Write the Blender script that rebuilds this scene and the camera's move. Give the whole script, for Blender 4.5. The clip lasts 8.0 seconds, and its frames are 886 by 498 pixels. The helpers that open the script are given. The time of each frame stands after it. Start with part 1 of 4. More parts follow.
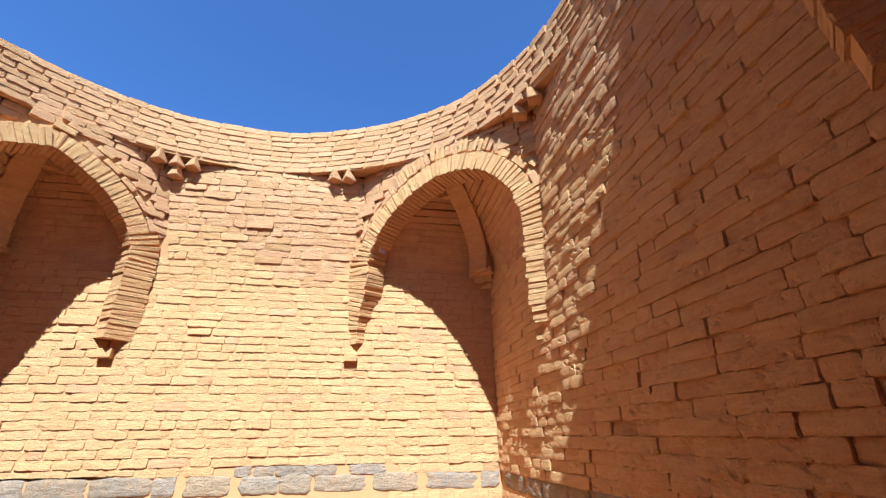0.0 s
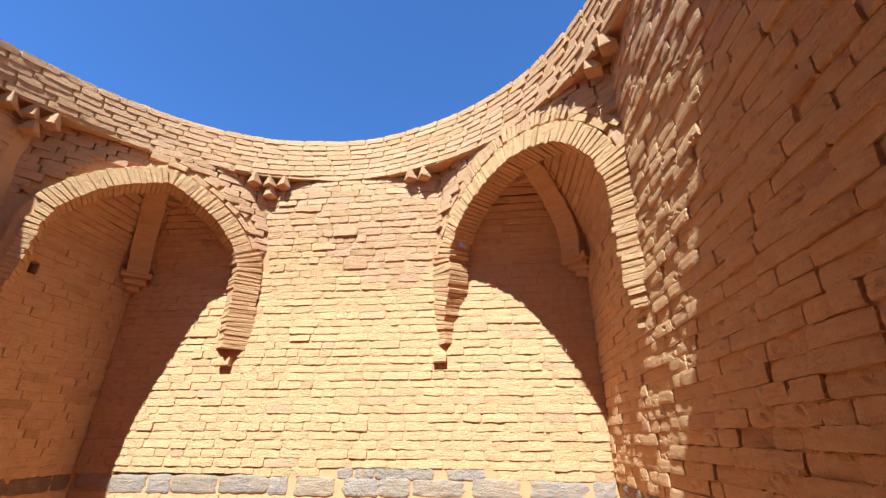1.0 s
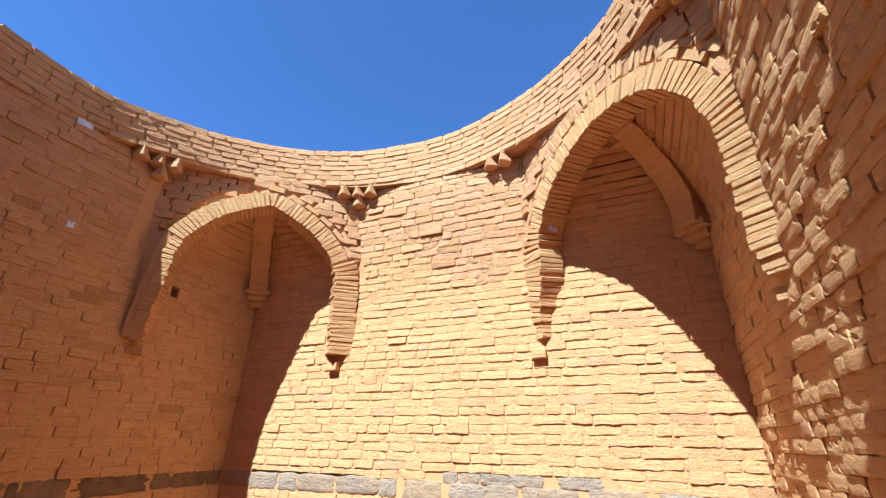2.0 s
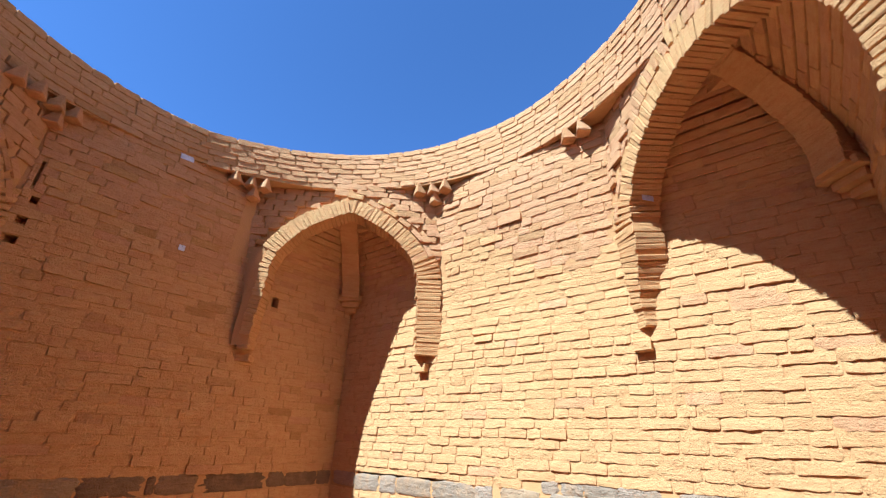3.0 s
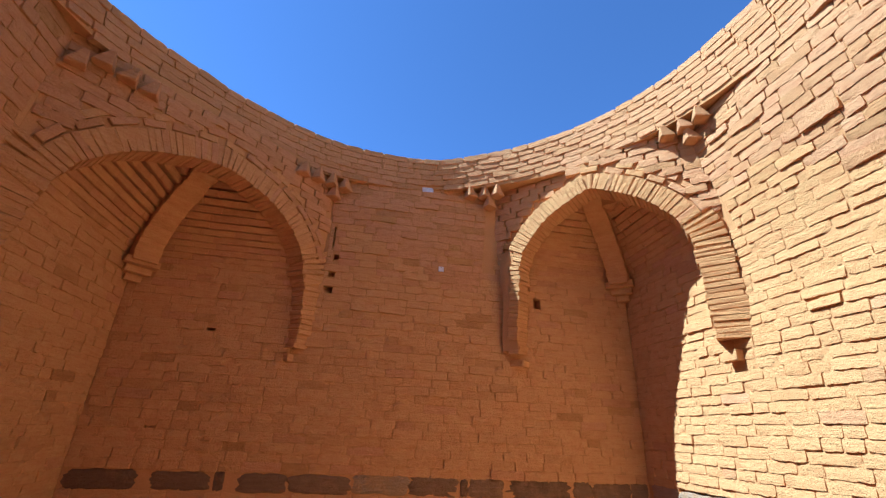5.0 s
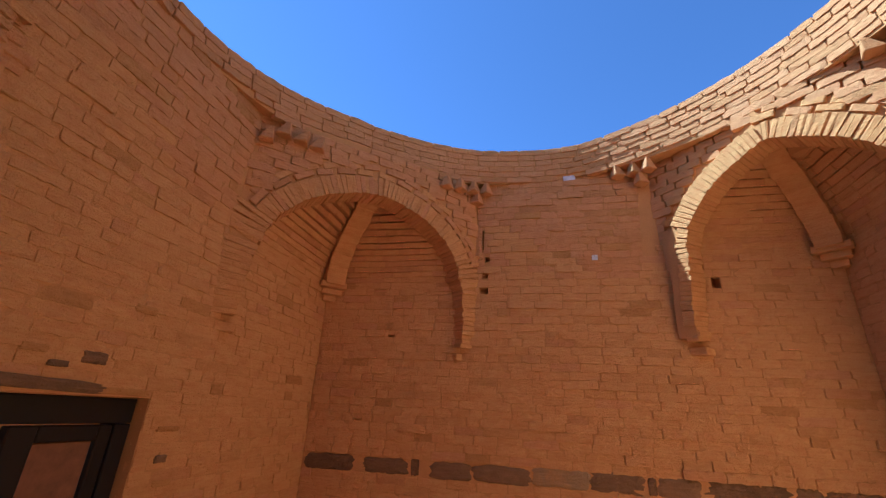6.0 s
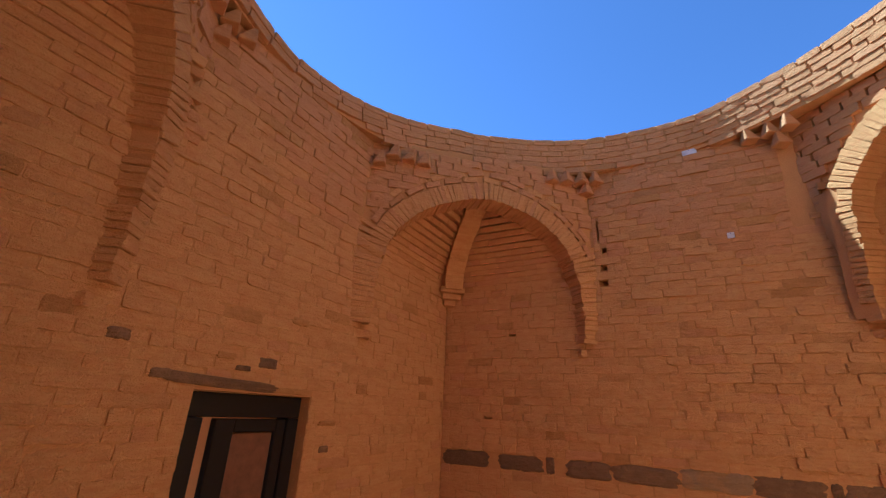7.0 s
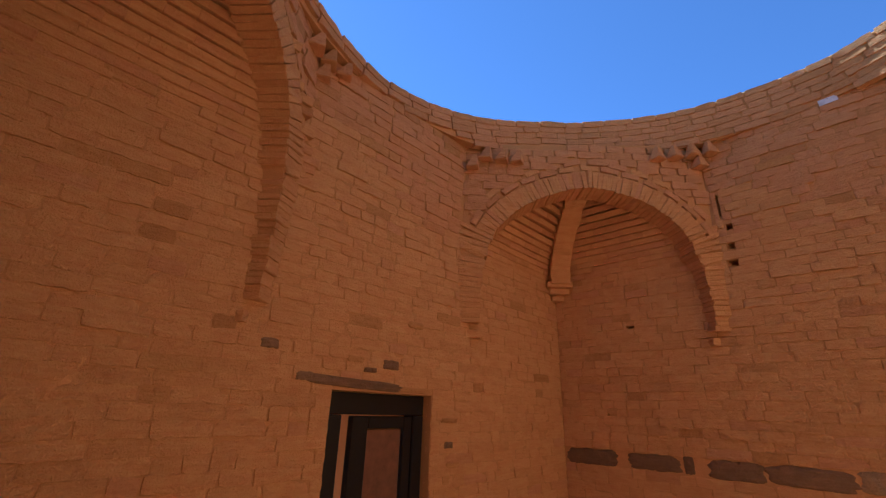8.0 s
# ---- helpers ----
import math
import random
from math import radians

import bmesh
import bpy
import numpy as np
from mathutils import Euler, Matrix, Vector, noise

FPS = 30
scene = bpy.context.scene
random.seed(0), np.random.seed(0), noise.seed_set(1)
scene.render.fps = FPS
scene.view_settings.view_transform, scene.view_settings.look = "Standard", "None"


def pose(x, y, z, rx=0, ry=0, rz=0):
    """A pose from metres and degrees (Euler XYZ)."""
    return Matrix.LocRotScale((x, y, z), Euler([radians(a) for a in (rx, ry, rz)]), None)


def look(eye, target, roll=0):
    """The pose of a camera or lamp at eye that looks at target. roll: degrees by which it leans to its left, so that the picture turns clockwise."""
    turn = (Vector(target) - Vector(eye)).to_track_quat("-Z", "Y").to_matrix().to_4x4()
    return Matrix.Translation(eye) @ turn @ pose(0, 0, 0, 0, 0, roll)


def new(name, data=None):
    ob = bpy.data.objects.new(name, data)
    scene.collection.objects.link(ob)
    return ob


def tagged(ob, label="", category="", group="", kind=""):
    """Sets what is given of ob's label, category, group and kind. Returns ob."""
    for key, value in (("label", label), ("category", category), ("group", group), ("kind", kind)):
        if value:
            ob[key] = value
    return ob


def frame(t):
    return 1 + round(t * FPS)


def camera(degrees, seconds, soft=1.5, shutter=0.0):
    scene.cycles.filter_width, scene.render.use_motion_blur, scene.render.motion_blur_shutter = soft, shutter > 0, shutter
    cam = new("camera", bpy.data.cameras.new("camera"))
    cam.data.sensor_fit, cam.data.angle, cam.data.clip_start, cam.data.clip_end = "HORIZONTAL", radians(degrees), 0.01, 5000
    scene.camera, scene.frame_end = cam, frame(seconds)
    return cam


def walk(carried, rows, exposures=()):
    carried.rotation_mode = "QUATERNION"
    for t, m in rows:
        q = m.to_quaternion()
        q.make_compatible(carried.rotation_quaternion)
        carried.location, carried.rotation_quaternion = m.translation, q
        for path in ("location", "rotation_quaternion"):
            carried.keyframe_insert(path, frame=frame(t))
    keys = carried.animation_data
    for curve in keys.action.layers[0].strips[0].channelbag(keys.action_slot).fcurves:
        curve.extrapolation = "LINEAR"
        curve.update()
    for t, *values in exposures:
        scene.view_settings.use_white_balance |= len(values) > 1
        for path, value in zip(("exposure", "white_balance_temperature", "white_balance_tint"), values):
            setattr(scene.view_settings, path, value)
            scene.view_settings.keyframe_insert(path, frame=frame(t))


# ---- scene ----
cam = camera(92.3, 8.0, soft=1.3)
PATH = [
    (0, (0.931, -1.541, 1.753), (1.246, 0.26, 2.563), -0.6),
    (0.5, (1.058, -1.428, 1.769), (1.131, 0.398, 2.582), -0.3),
    (1, (1.195, -1.323, 1.773), (0.983, 0.491, 2.589), 0.3),
    (1.5, (1.324, -1.209, 1.782), (0.811, 0.543, 2.598), 0.8),
    (1.7, (1.355, -1.147, 1.777), (0.744, 0.573, 2.594), 0.9),
    (2.8, (1.455, -0.812, 1.774), (0.384, 0.66, 2.604), 1.5),
    (3, (1.48, -0.735, 1.791), (0.311, 0.664, 2.613), 1.9),
    (3.5, (1.461, -0.597, 1.8), (0.087, 0.607, 2.613), 2.0),
    (4, (1.398, -0.437, 1.815), (-0.168, 0.518, 2.613), 2.6),
    (4.5, (1.341, -0.35, 1.841), (-0.375, 0.324, 2.615), 2.7),
    (4.7, (1.325, -0.319, 1.83), (-0.435, 0.216, 2.615), 2.6),
    (5.8, (1.398, -0.19, 1.86), (-0.443, -0.483, 2.583), 3.1),
    (6, (1.411, -0.179, 1.849), (-0.406, -0.603, 2.571), 3.0),
    (6.5, (1.437, -0.157, 1.827), (-0.303, -0.832, 2.544), 2.9),
    (7, (1.463, -0.134, 1.805), (-0.163, -1.055, 2.519), 2.7),
    (7.5, (1.482, -0.118, 1.788), (-0.021, -1.232, 2.497), 2.3),
    (8, (1.495, -0.107, 1.777), (0.151, -1.41, 2.48), 1.9),
]
EXPOSURES = [(0.0, 1.31, 3900, 6), (1.5, 1.34, 3900, 6), (4, 1.29, 3900, 6), (7, 1.34, 3900, 6), (8, 1.20, 3900, 6)]     # seconds, stops, kelvin, tint
walk(cam, [(t, look(eye, target, roll)) for t, eye, target, roll in PATH],
     exposures=EXPOSURES)

# ---------------------------------------------------------------- light
SUN = Vector((-0.10, -0.80, 1.0)).normalized()      # from the room towards the sun
world = bpy.data.worlds.new("sky")
scene.world = world
world.use_nodes = True
wn = world.node_tree.nodes
sky = wn.new("ShaderNodeTexSky")
sky.sky_type, sky.sun_disc = "NISHITA", False
sky.sun_elevation = math.asin(SUN.z)
sky.sun_rotation = math.atan2(SUN.x, SUN.y)
sky.altitude, sky.air_density, sky.dust_density, sky.ozone_density = 1500, 1.0, 0.1, 6.0
wn["Background"].inputs["Strength"].default_value = 0.061
rich = wn.new("ShaderNodeHueSaturation")
rich.inputs["Saturation"].default_value = 0.71
world.node_tree.links.new(sky.outputs[0], rich.inputs["Color"])
world.node_tree.links.new(rich.outputs[0], wn["Background"].inputs["Color"])
sun_data = bpy.data.lights.new("sun", "SUN")
sun_data.energy, sun_data.angle, sun_data.color = 5.0, radians(0.53), (1.0, 0.945, 0.91)
sun = new("sun", sun_data)
sun.matrix_world = look((0, 0, 30), Vector((0, 0, 30)) - SUN)


# ---------------------------------------------------------------- materials
def material(name, rough=0.9):
    m = bpy.data.materials.new(name)
    m.use_nodes = True
    b = m.node_tree.nodes["Principled BSDF"]
    b.inputs["Roughness"].default_value = rough
    b.inputs["Specular IOR Level"].default_value = 0.06
    return m, m.node_tree.nodes, m.node_tree.links, b


def tex(n, l, coord, kind, scale, detail=4.0, rough=0.6):
    t = n.new("ShaderNodeTexNoise") if kind == "noise" else n.new("ShaderNodeTexVoronoi")
    t.inputs["Scale"].default_value = scale
    if kind == "noise":
        t.inputs["Detail"].default_value, t.inputs["Roughness"].default_value = detail, rough
    l.new(coord, t.inputs["Vector"])
    return t


def ramp(n, l, fac, stops):
    r = n.new("ShaderNodeValToRGB")
    e = r.color_ramp.elements
    while len(e) < len(stops):
        e.new(0.5)
    for el, (p, c) in zip(e, stops):
        el.position, el.color = p, (*c, 1)
    l.new(fac, r.inputs[0])
    return r.outputs[0]


def mix(n, l, fac, a, b, mode="MIX"):
    x = n.new("ShaderNodeMix")
    x.data_type, x.blend_type = "RGBA", mode
    for sock, v in ((x.inputs[0], fac), (x.inputs[6], a), (x.inputs[7], b)):
        if isinstance(v, (int, float)):
            sock.default_value = v
        elif isinstance(v, tuple):
            sock.default_value = (*v, 1)
        else:
            l.new(v, sock)
    return x.outputs[2]


def mathn(n, l, op, a, b=0.0):
    x = n.new("ShaderNodeMath")
    x.operation = op
    for sock, v in ((x.inputs[0], a), (x.inputs[1], b)):
        if isinstance(v, (int, float)):
            sock.default_value = v
        else:
            l.new(v, sock)
    return x.outputs[0]


def bump(n, l, b, height, strength, dist, under=None):
    x = n.new("ShaderNodeBump")
    x.inputs["Strength"].default_value, x.inputs["Distance"].default_value = strength, dist
    l.new(height, x.inputs["Height"])
    if under is not None:
        l.new(under, x.inputs["Normal"])
    l.new(x.outputs[0], b.inputs["Normal"])
    return x.outputs[0]


def brick_material(name, tones, dust, dust_amount, relief=0.0075):
    """Hand-made sun-bleached brick: a tone of its own for each brick, clay smears, pits and lamination."""
    m, n, l, b = material(name, 0.92)
    geo, info = n.new("ShaderNodeNewGeometry"), n.new("ShaderNodeObjectInfo")
    pos = geo.outputs["Position"]
    rnd = mathn(n, l, "FRACT", mathn(n, l, "ADD", geo.outputs["Random Per Island"], info.outputs["Random"]))
    tone = ramp(n, l, rnd, tones)
    big = tex(n, l, pos, "noise", 1.3, 5, 0.65)
    mid = tex(n, l, pos, "noise", 14, 6, 0.7)
    fine = tex(n, l, pos, "noise", 120, 4, 0.7)
    stretch = n.new("ShaderNodeMapping")
    stretch.inputs["Scale"].default_value = (10, 10, 75)
    l.new(pos, stretch.inputs["Vector"])
    lam = tex(n, l, stretch.outputs[0], "noise", 1.0, 5, 0.65)
    # mud plaster smeared over the face, in patches
    smear = ramp(n, l, mathn(n, l, "ADD", mathn(n, l, "MULTIPLY", big.outputs[0], 0.55), mathn(n, l, "MULTIPLY", mid.outputs[0], 0.45)),
                 [(0.5 - dust_amount, (0, 0, 0)), (0.62 - dust_amount * 0.5, (1, 1, 1))])
    c = mix(n, l, mathn(n, l, "MULTIPLY", smear, 0.75), tone, dust)
    c = mix(n, l, 0.24, c, ramp(n, l, lam.outputs[0], [(0.32, (0.30, 0.24, 0.2)), (0.6, (0.62, 0.6, 0.58))]), "OVERLAY")
    mott = tex(n, l, pos, "noise", 17, 6, 0.68)
    c = mix(n, l, 0.15, c, ramp(n, l, mott.outputs[0], [(0.30, (0.24, 0.21, 0.19)), (0.5, (0.5, 0.5, 0.5)), (0.68, (0.64, 0.64, 0.64))]), "OVERLAY")
    c = mix(n, l, 0.16, c, ramp(n, l, fine.outputs[0], [(0.3, (0.28, 0.25, 0.22)), (0.65, (0.62, 0.62, 0.62))]), "OVERLAY")
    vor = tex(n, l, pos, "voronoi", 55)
    # pit shadow put into the colour, since the relief hardly shows in diffuse light
    pit_shade = mathn(n, l, "MULTIPLY", mathn(n, l, "SUBTRACT", 1.0, ramp(n, l, vor.outputs["Distance"], [(0.03, (0, 0, 0)), (0.2, (1, 1, 1))])), mathn(n, l, "MULTIPLY", mid.outputs[0], 0.12))
    c = mix(n, l, pit_shade, c, (0.26, 0.12, 0.045))
    l.new(c, b.inputs["Base Color"])
    rough = tex(n, l, pos, "noise", 42, 6, 0.75)
    pits = ramp(n, l, vor.outputs["Distance"], [(0.05, (0, 0, 0)), (0.32, (1, 1, 1))])
    h = mathn(n, l, "ADD", mathn(n, l, "MULTIPLY", lam.outputs[0], 1.0), mathn(n, l, "MULTIPLY", mid.outputs[0], 0.5))
    h = mathn(n, l, "ADD", h, mathn(n, l, "MULTIPLY", rough.outputs[0], 1.7))
    h = mathn(n, l, "ADD", h, mathn(n, l, "MULTIPLY", pits, 0.22))
    n1 = bump(n, l, b, h, 1.0, relief)
    grit = tex(n, l, pos, "noise", 210, 3, 0.75)
    bump(n, l, b, mathn(n, l, "ADD", fine.outputs[0], mathn(n, l, "MULTIPLY", grit.outputs[0], 0.4)), 0.9, 0.0055, n1)
    return m


def earth_material(name, a, bcol, scale=3.0, depth=0.006):
    m, n, l, b = material(name, 0.95)
    pos = n.new("ShaderNodeNewGeometry").outputs["Position"]
    big = tex(n, l, pos, "noise", scale, 6, 0.7)
    fine = tex(n, l, pos, "noise", scale * 25, 5, 0.7)
    c = ramp(n, l, big.outputs[0], [(0.3, a), (0.7, bcol)])
    c = mix(n, l, 0.3, c, ramp(n, l, fine.outputs[0], [(0.3, (0.25, 0.23, 0.2)), (0.7, (0.65, 0.65, 0.65))]), "OVERLAY")
    l.new(c, b.inputs["Base Color"])
    bump(n, l, b, mathn(n, l, "ADD", fine.outputs[0], big.outputs[0]), 0.8, depth)
    return m


SAND = (0.700, 0.369, 0.096)
YELLOW = [(0.0, (0.551, 0.285, 0.069)), (0.05, (0.646, 0.333, 0.083)), (0.3, (0.690, 0.363, 0.092)), (0.65, (0.710, 0.377, 0.098)), (0.88, (0.668, 0.350, 0.087)), (1.0, (0.621, 0.319, 0.076))]
BRICK = brick_material("brick_yellow", YELLOW, SAND, 0.13)
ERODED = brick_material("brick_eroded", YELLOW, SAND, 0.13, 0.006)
OLD = brick_material("brick_old", [(0.0, (0.491, 0.246, 0.063)), (0.07, (0.614, 0.306, 0.084)), (0.35, (0.657, 0.327, 0.098)), (0.7, (0.675, 0.344, 0.107)), (1.0, (0.575, 0.287, 0.074))], (0.667, 0.335, 0.095), 0.06)
MORTAR = earth_material("mud_mortar", (0.572, 0.290, 0.072), (0.630, 0.324, 0.084), 6.0)
FLOOR = earth_material("trodden_earth", (0.682, 0.460, 0.216), (0.814, 0.575, 0.300), 1.5, 0.01)
GROUND = earth_material("packed_earth", (0.505, 0.295, 0.126), (0.596, 0.364, 0.153), 1.5, 0.01)
CRUMB = earth_material("lime_crumbs", (0.523, 0.347, 0.177), (0.602, 0.429, 0.246), 9.0)
STONE = brick_material("grey_stone", [(0.0, (0.37, 0.245, 0.108)), (0.4, (0.45, 0.30, 0.138)), (0.7, (0.49, 0.30, 0.112)), (1.0, (0.42, 0.295, 0.145))], (0.58, 0.32, 0.10), 0.03, 0.010)
FIRED = brick_material("brick_fired", [(0.0, (0.507, 0.252, 0.057)), (1.0, (0.628, 0.328, 0.076))], (0.661, 0.359, 0.093), 0.0)
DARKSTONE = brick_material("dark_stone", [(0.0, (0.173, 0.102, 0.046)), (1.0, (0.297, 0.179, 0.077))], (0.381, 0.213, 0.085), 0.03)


def paint_material(name, col, rough):
    m, n, l, b = material(name, rough)
    pos = n.new("ShaderNodeNewGeometry").outputs["Position"]
    t = tex(n, l, pos, "noise", 18, 5, 0.7)
    l.new(mix(n, l, 0.5, col, ramp(n, l, t.outputs[0], [(0.3, tuple(v * 0.6 for v in col)), (0.75, tuple(min(1, v * 1.7) for v in col))])), b.inputs["Base Color"])
    l.new(ramp(n, l, t.outputs[0], [(0.3, (rough - 0.1,) * 3), (0.7, (rough + 0.15,) * 3)]), b.inputs["Roughness"])
    b.inputs["Specular IOR Level"].default_value = 0.25
    bump(n, l, b, t.outputs[0], 0.3, 0.002)
    return m


BLACK = paint_material("black_paint", (0.010, 0.008, 0.0065), 0.5)
PANEL = paint_material("brown_board", (0.17, 0.075, 0.03), 0.55)
PAPER = paint_material("white_card", (0.70, 0.62, 0.54), 0.7)
STEEL = paint_material("steel", (0.35, 0.34, 0.33), 0.35)


# ---------------------------------------------------------------- mesh helpers
rng = random.Random(7)


def mesh_of(name, verts, faces, mat, smooth=False):
    me = bpy.data.meshes.new(name)
    me.from_pydata(verts, [], faces)
    me.materials.append(mat)
    me.update()
    if smooth:
        me.polygons.foreach_set("use_smooth", [True] * len(me.polygons))
        me.set_sharp_from_angle(angle=radians(55))
    return me


def box_parts(lo, hi):
    v = [(x, y, z) for x in (lo[0], hi[0]) for y in (lo[1], hi[1]) for z in (lo[2], hi[2])]
    return v, [(0, 1, 3, 2), (4, 6, 7, 5), (0, 4, 5, 1), (2, 3, 7, 6), (0, 2, 6, 4), (1, 5, 7, 3)]


def part(name, bm, mat, parent, label=""):
    """Links a bmesh as one mesh object under a thing or a part."""
    me = bpy.data.meshes.new(name)
    bm.to_mesh(me)
    bm.free()
    me.materials.append(mat)
    ob = new(name, me)
    ob.parent = parent
    return tagged(ob, label)


def worn_box(bm, size, m, bevel=0.006, jitter=0.002):
    """A box with bevelled, slightly uneven edges, added to a bmesh at the pose m."""
    r = bmesh.ops.create_cube(bm, size=1.0, matrix=m @ Matrix.Diagonal((*size, 1)))
    es = list({e for v in r["verts"] for e in v.link_edges})
    if bevel > 0:
        r = bmesh.ops.bevel(bm, geom=es, offset=bevel, segments=1, affect="EDGES", profile=0.5)
    for v in r["verts"]:
        v.co += Vector((rng.uniform(-jitter, jitter), rng.uniform(-jitter, jitter), rng.uniform(-jitter, jitter)))


def face_brick(length, height, seed, wear=1.0):
    """Worn brick set in a wall: x along, y out of the wall, z up; uneven front, rounded arrises, open at the back."""
    r = random.Random(seed)
    nx, nz = (10 if length > 0.16 else 7), 3
    verts, faces = [], []
    rag = r.uniform(0, 90)
    tilt_x, tilt_z = r.uniform(-0.0025, 0.0025), r.uniform(-0.0025, 0.001)
    skew = r.uniform(-0.003, 0.003)
    chip = (r.choice((0, nx - 1)), r.choice((0, nz - 1))) if r.random() < 0.45 else None
    for k in range(nz):
        for i in range(nx):
            u, w = i / (nx - 1) * 2 - 1, k / (nz - 1) * 2 - 1
            edge = max(abs(u) == 1, abs(w) == 1)
            corner = abs(u) == 1 and abs(w) == 1
            x = u * (length / 2 - (0.0034 if abs(u) == 1 else 0)) - u * corner * r.uniform(0.0, 0.004) + r.uniform(-0.0018, 0.0018)
            z = w * (height / 2 - (0.0005 if abs(w) == 1 else 0)) * (1 - 0.07 * corner) + skew * u + (r.uniform(-0.0025, 0.0025) + 0.005 * noise.noise((x * 16 + rag, w * 3, 0.5)))
            y = (-0.0015 * edge - 0.002 * corner + tilt_x * u + tilt_z * w + r.uniform(-0.0014, 0.0014)) * wear
            if chip and abs(i - chip[0]) < 2 and k == chip[1]:
                y -= r.uniform(0.004, 0.010)
            verts.append((x, y, z))
    for k in range(nz - 1):
        for i in range(nx - 1):
            a = k * nx + i
            faces.append((a, a + 1, a + nx + 1, a + nx))
    loop = [i for i in range(nx)] + [k * nx + nx - 1 for k in range(1, nz)] + [(nz - 1) * nx + i for i in range(nx - 2, -1, -1)] + [k * nx for k in range(nz - 2, 0, -1)]
    base = len(verts)
    for i in loop:
        x, y, z = verts[i]
        verts.append((x * 1.0 + math.copysign(0.003, x), -0.045, z + math.copysign(0.003, z)))
    for j in range(len(loop)):
        a, b2 = loop[j], loop[(j + 1) % len(loop)]
        faces.append((b2, a, base + j, base + (j + 1) % len(loop)))
    # faces wind so that the front looks along +y
    return verts, [tuple(reversed(f)) for f in faces]


def chunk(sx, sy, sz, seed, bevel=0.007, rough=0.003):
    """Whole worn brick, all sides: a box with cut arrises. Origin in its middle."""
    r = random.Random(seed)
    verts, faces, idx = [], [], {}
    hx, hy, hz = sx / 2, sy / 2, sz / 2
    for X in (-1, 1):
        for Y in (-1, 1):
            for Z in (-1, 1):
                b = bevel * r.uniform(0.6, 1.7)
                for a in range(3):
                    p = [X * (hx - b), Y * (hy - b), Z * (hz - b)]
                    p[a] = (X * hx, Y * hy, Z * hz)[a]
                    idx[X, Y, Z, a] = len(verts)
                    verts.append(tuple(v + r.uniform(-rough, rough) * 0.7 for v in p))
    def order(ids, nrm):
        c = sum((Vector(verts[i]) for i in ids), Vector()) / len(ids)
        nrm = Vector(nrm).normalized()
        t = (Vector(verts[ids[0]]) - c).normalized()
        s = nrm.cross(t)
        return tuple(sorted(ids, key=lambda i: math.atan2((Vector(verts[i]) - c).dot(s), (Vector(verts[i]) - c).dot(t))))
    S = (-1, 1)
    for a in range(3):
        for d in S:
            ids = [idx[X, Y, Z, a] for X in S for Y in S for Z in S if (X, Y, Z)[a] == d]
            nrm = [0, 0, 0]
            nrm[a] = d
            faces.append(order(ids, nrm))
    for a in range(3):
        b, c = [q for q in range(3) if q != a]
        for d in S:
            for e in S:
                ids = [idx[X, Y, Z, q] for X in S for Y in S for Z in S if (X, Y, Z)[b] == d and (X, Y, Z)[c] == e for q in (b, c)]
                nrm = [0, 0, 0]
                nrm[b], nrm[c] = d, e
                faces.append(order(ids, nrm))
    for X in S:
        for Y in S:
            for Z in S:
                faces.append(order([idx[X, Y, Z, q] for q in range(3)], (X, Y, Z)))
    return verts, faces


def eroded_brick(length, height, seed):
    """Weathered brick set in a wall: a pitted, bulging face with lost corners; x along, y out, z up."""
    r = random.Random(seed)
    nx, nz = (9 if length > 0.16 else 7), 5
    sx, sz, off = r.uniform(-0.0012, 0.0012), r.uniform(-0.0015, 0.0015), seed * 3.7
    verts, faces = [], []
    for k in range(nz):
        for i in range(nx):
            u, w = i / (nx - 1) * 2 - 1, k / (nz - 1) * 2 - 1
            x = u * length / 2 * (1 - 0.03 * (abs(w) > 0.9)) + (r.uniform(-0.002, 0.002))
            z = w * height / 2 * (1 - 0.06 * (abs(u) > 0.9)) + r.uniform(-0.0022, 0.0022)
            y = 0.0012 * noise.noise((x * 22 + off, z * 22, 0.0)) + 0.0007 * noise.noise((x * 70 + off, z * 70, 5.0)) + sx * u + sz * w
            y -= 0.0025 * abs(u) ** 8 + 0.0018 * w ** 6
            if r.random() < 0.02:
                y -= r.uniform(0.004, 0.010)
            verts.append((x, y, z))
    for k in range(nz - 1):
        for i in range(nx - 1):
            q = k * nx + i
            faces.append((q, q + nx, q + nx + 1, q + 1))
    loop = [i for i in range(nx)] + [k * nx + nx - 1 for k in range(1, nz)] + [(nz - 1) * nx + i for i in range(nx - 2, -1, -1)] + [k * nx for k in range(nz - 2, 0, -1)]
    base = len(verts)
    for i in loop:
        x, y, z = verts[i]
        verts.append((x + math.copysign(0.003, x), -0.045, z + math.copysign(0.003, z)))
    for j in range(len(loop)):
        p, q = loop[j], loop[(j + 1) % len(loop)]
        faces.append((base + (j + 1) % len(loop), base + j, p, q))
    return verts, faces


LENGTHS = (0.10, 0.14, 0.18, 0.22, 0.26)
COURSE = 0.0605
FACE = {L: [face_brick(L, COURSE + 0.001, 100 * i + k) for k in range(8)] for i, L in enumerate(LENGTHS)}
WORN = {L: [eroded_brick(L, COURSE - 0.0015, 100 * i + k + 50) for k in range(8)] for i, L in enumerate(LENGTHS)}
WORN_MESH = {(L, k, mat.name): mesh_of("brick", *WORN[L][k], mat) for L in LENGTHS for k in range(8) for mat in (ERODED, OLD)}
FACE_MESH = {(L, k, mat.name): mesh_of("brick", *FACE[L][k], mat, True) for L in LENGTHS for k in range(8) for mat in (BRICK, OLD, FIRED)}
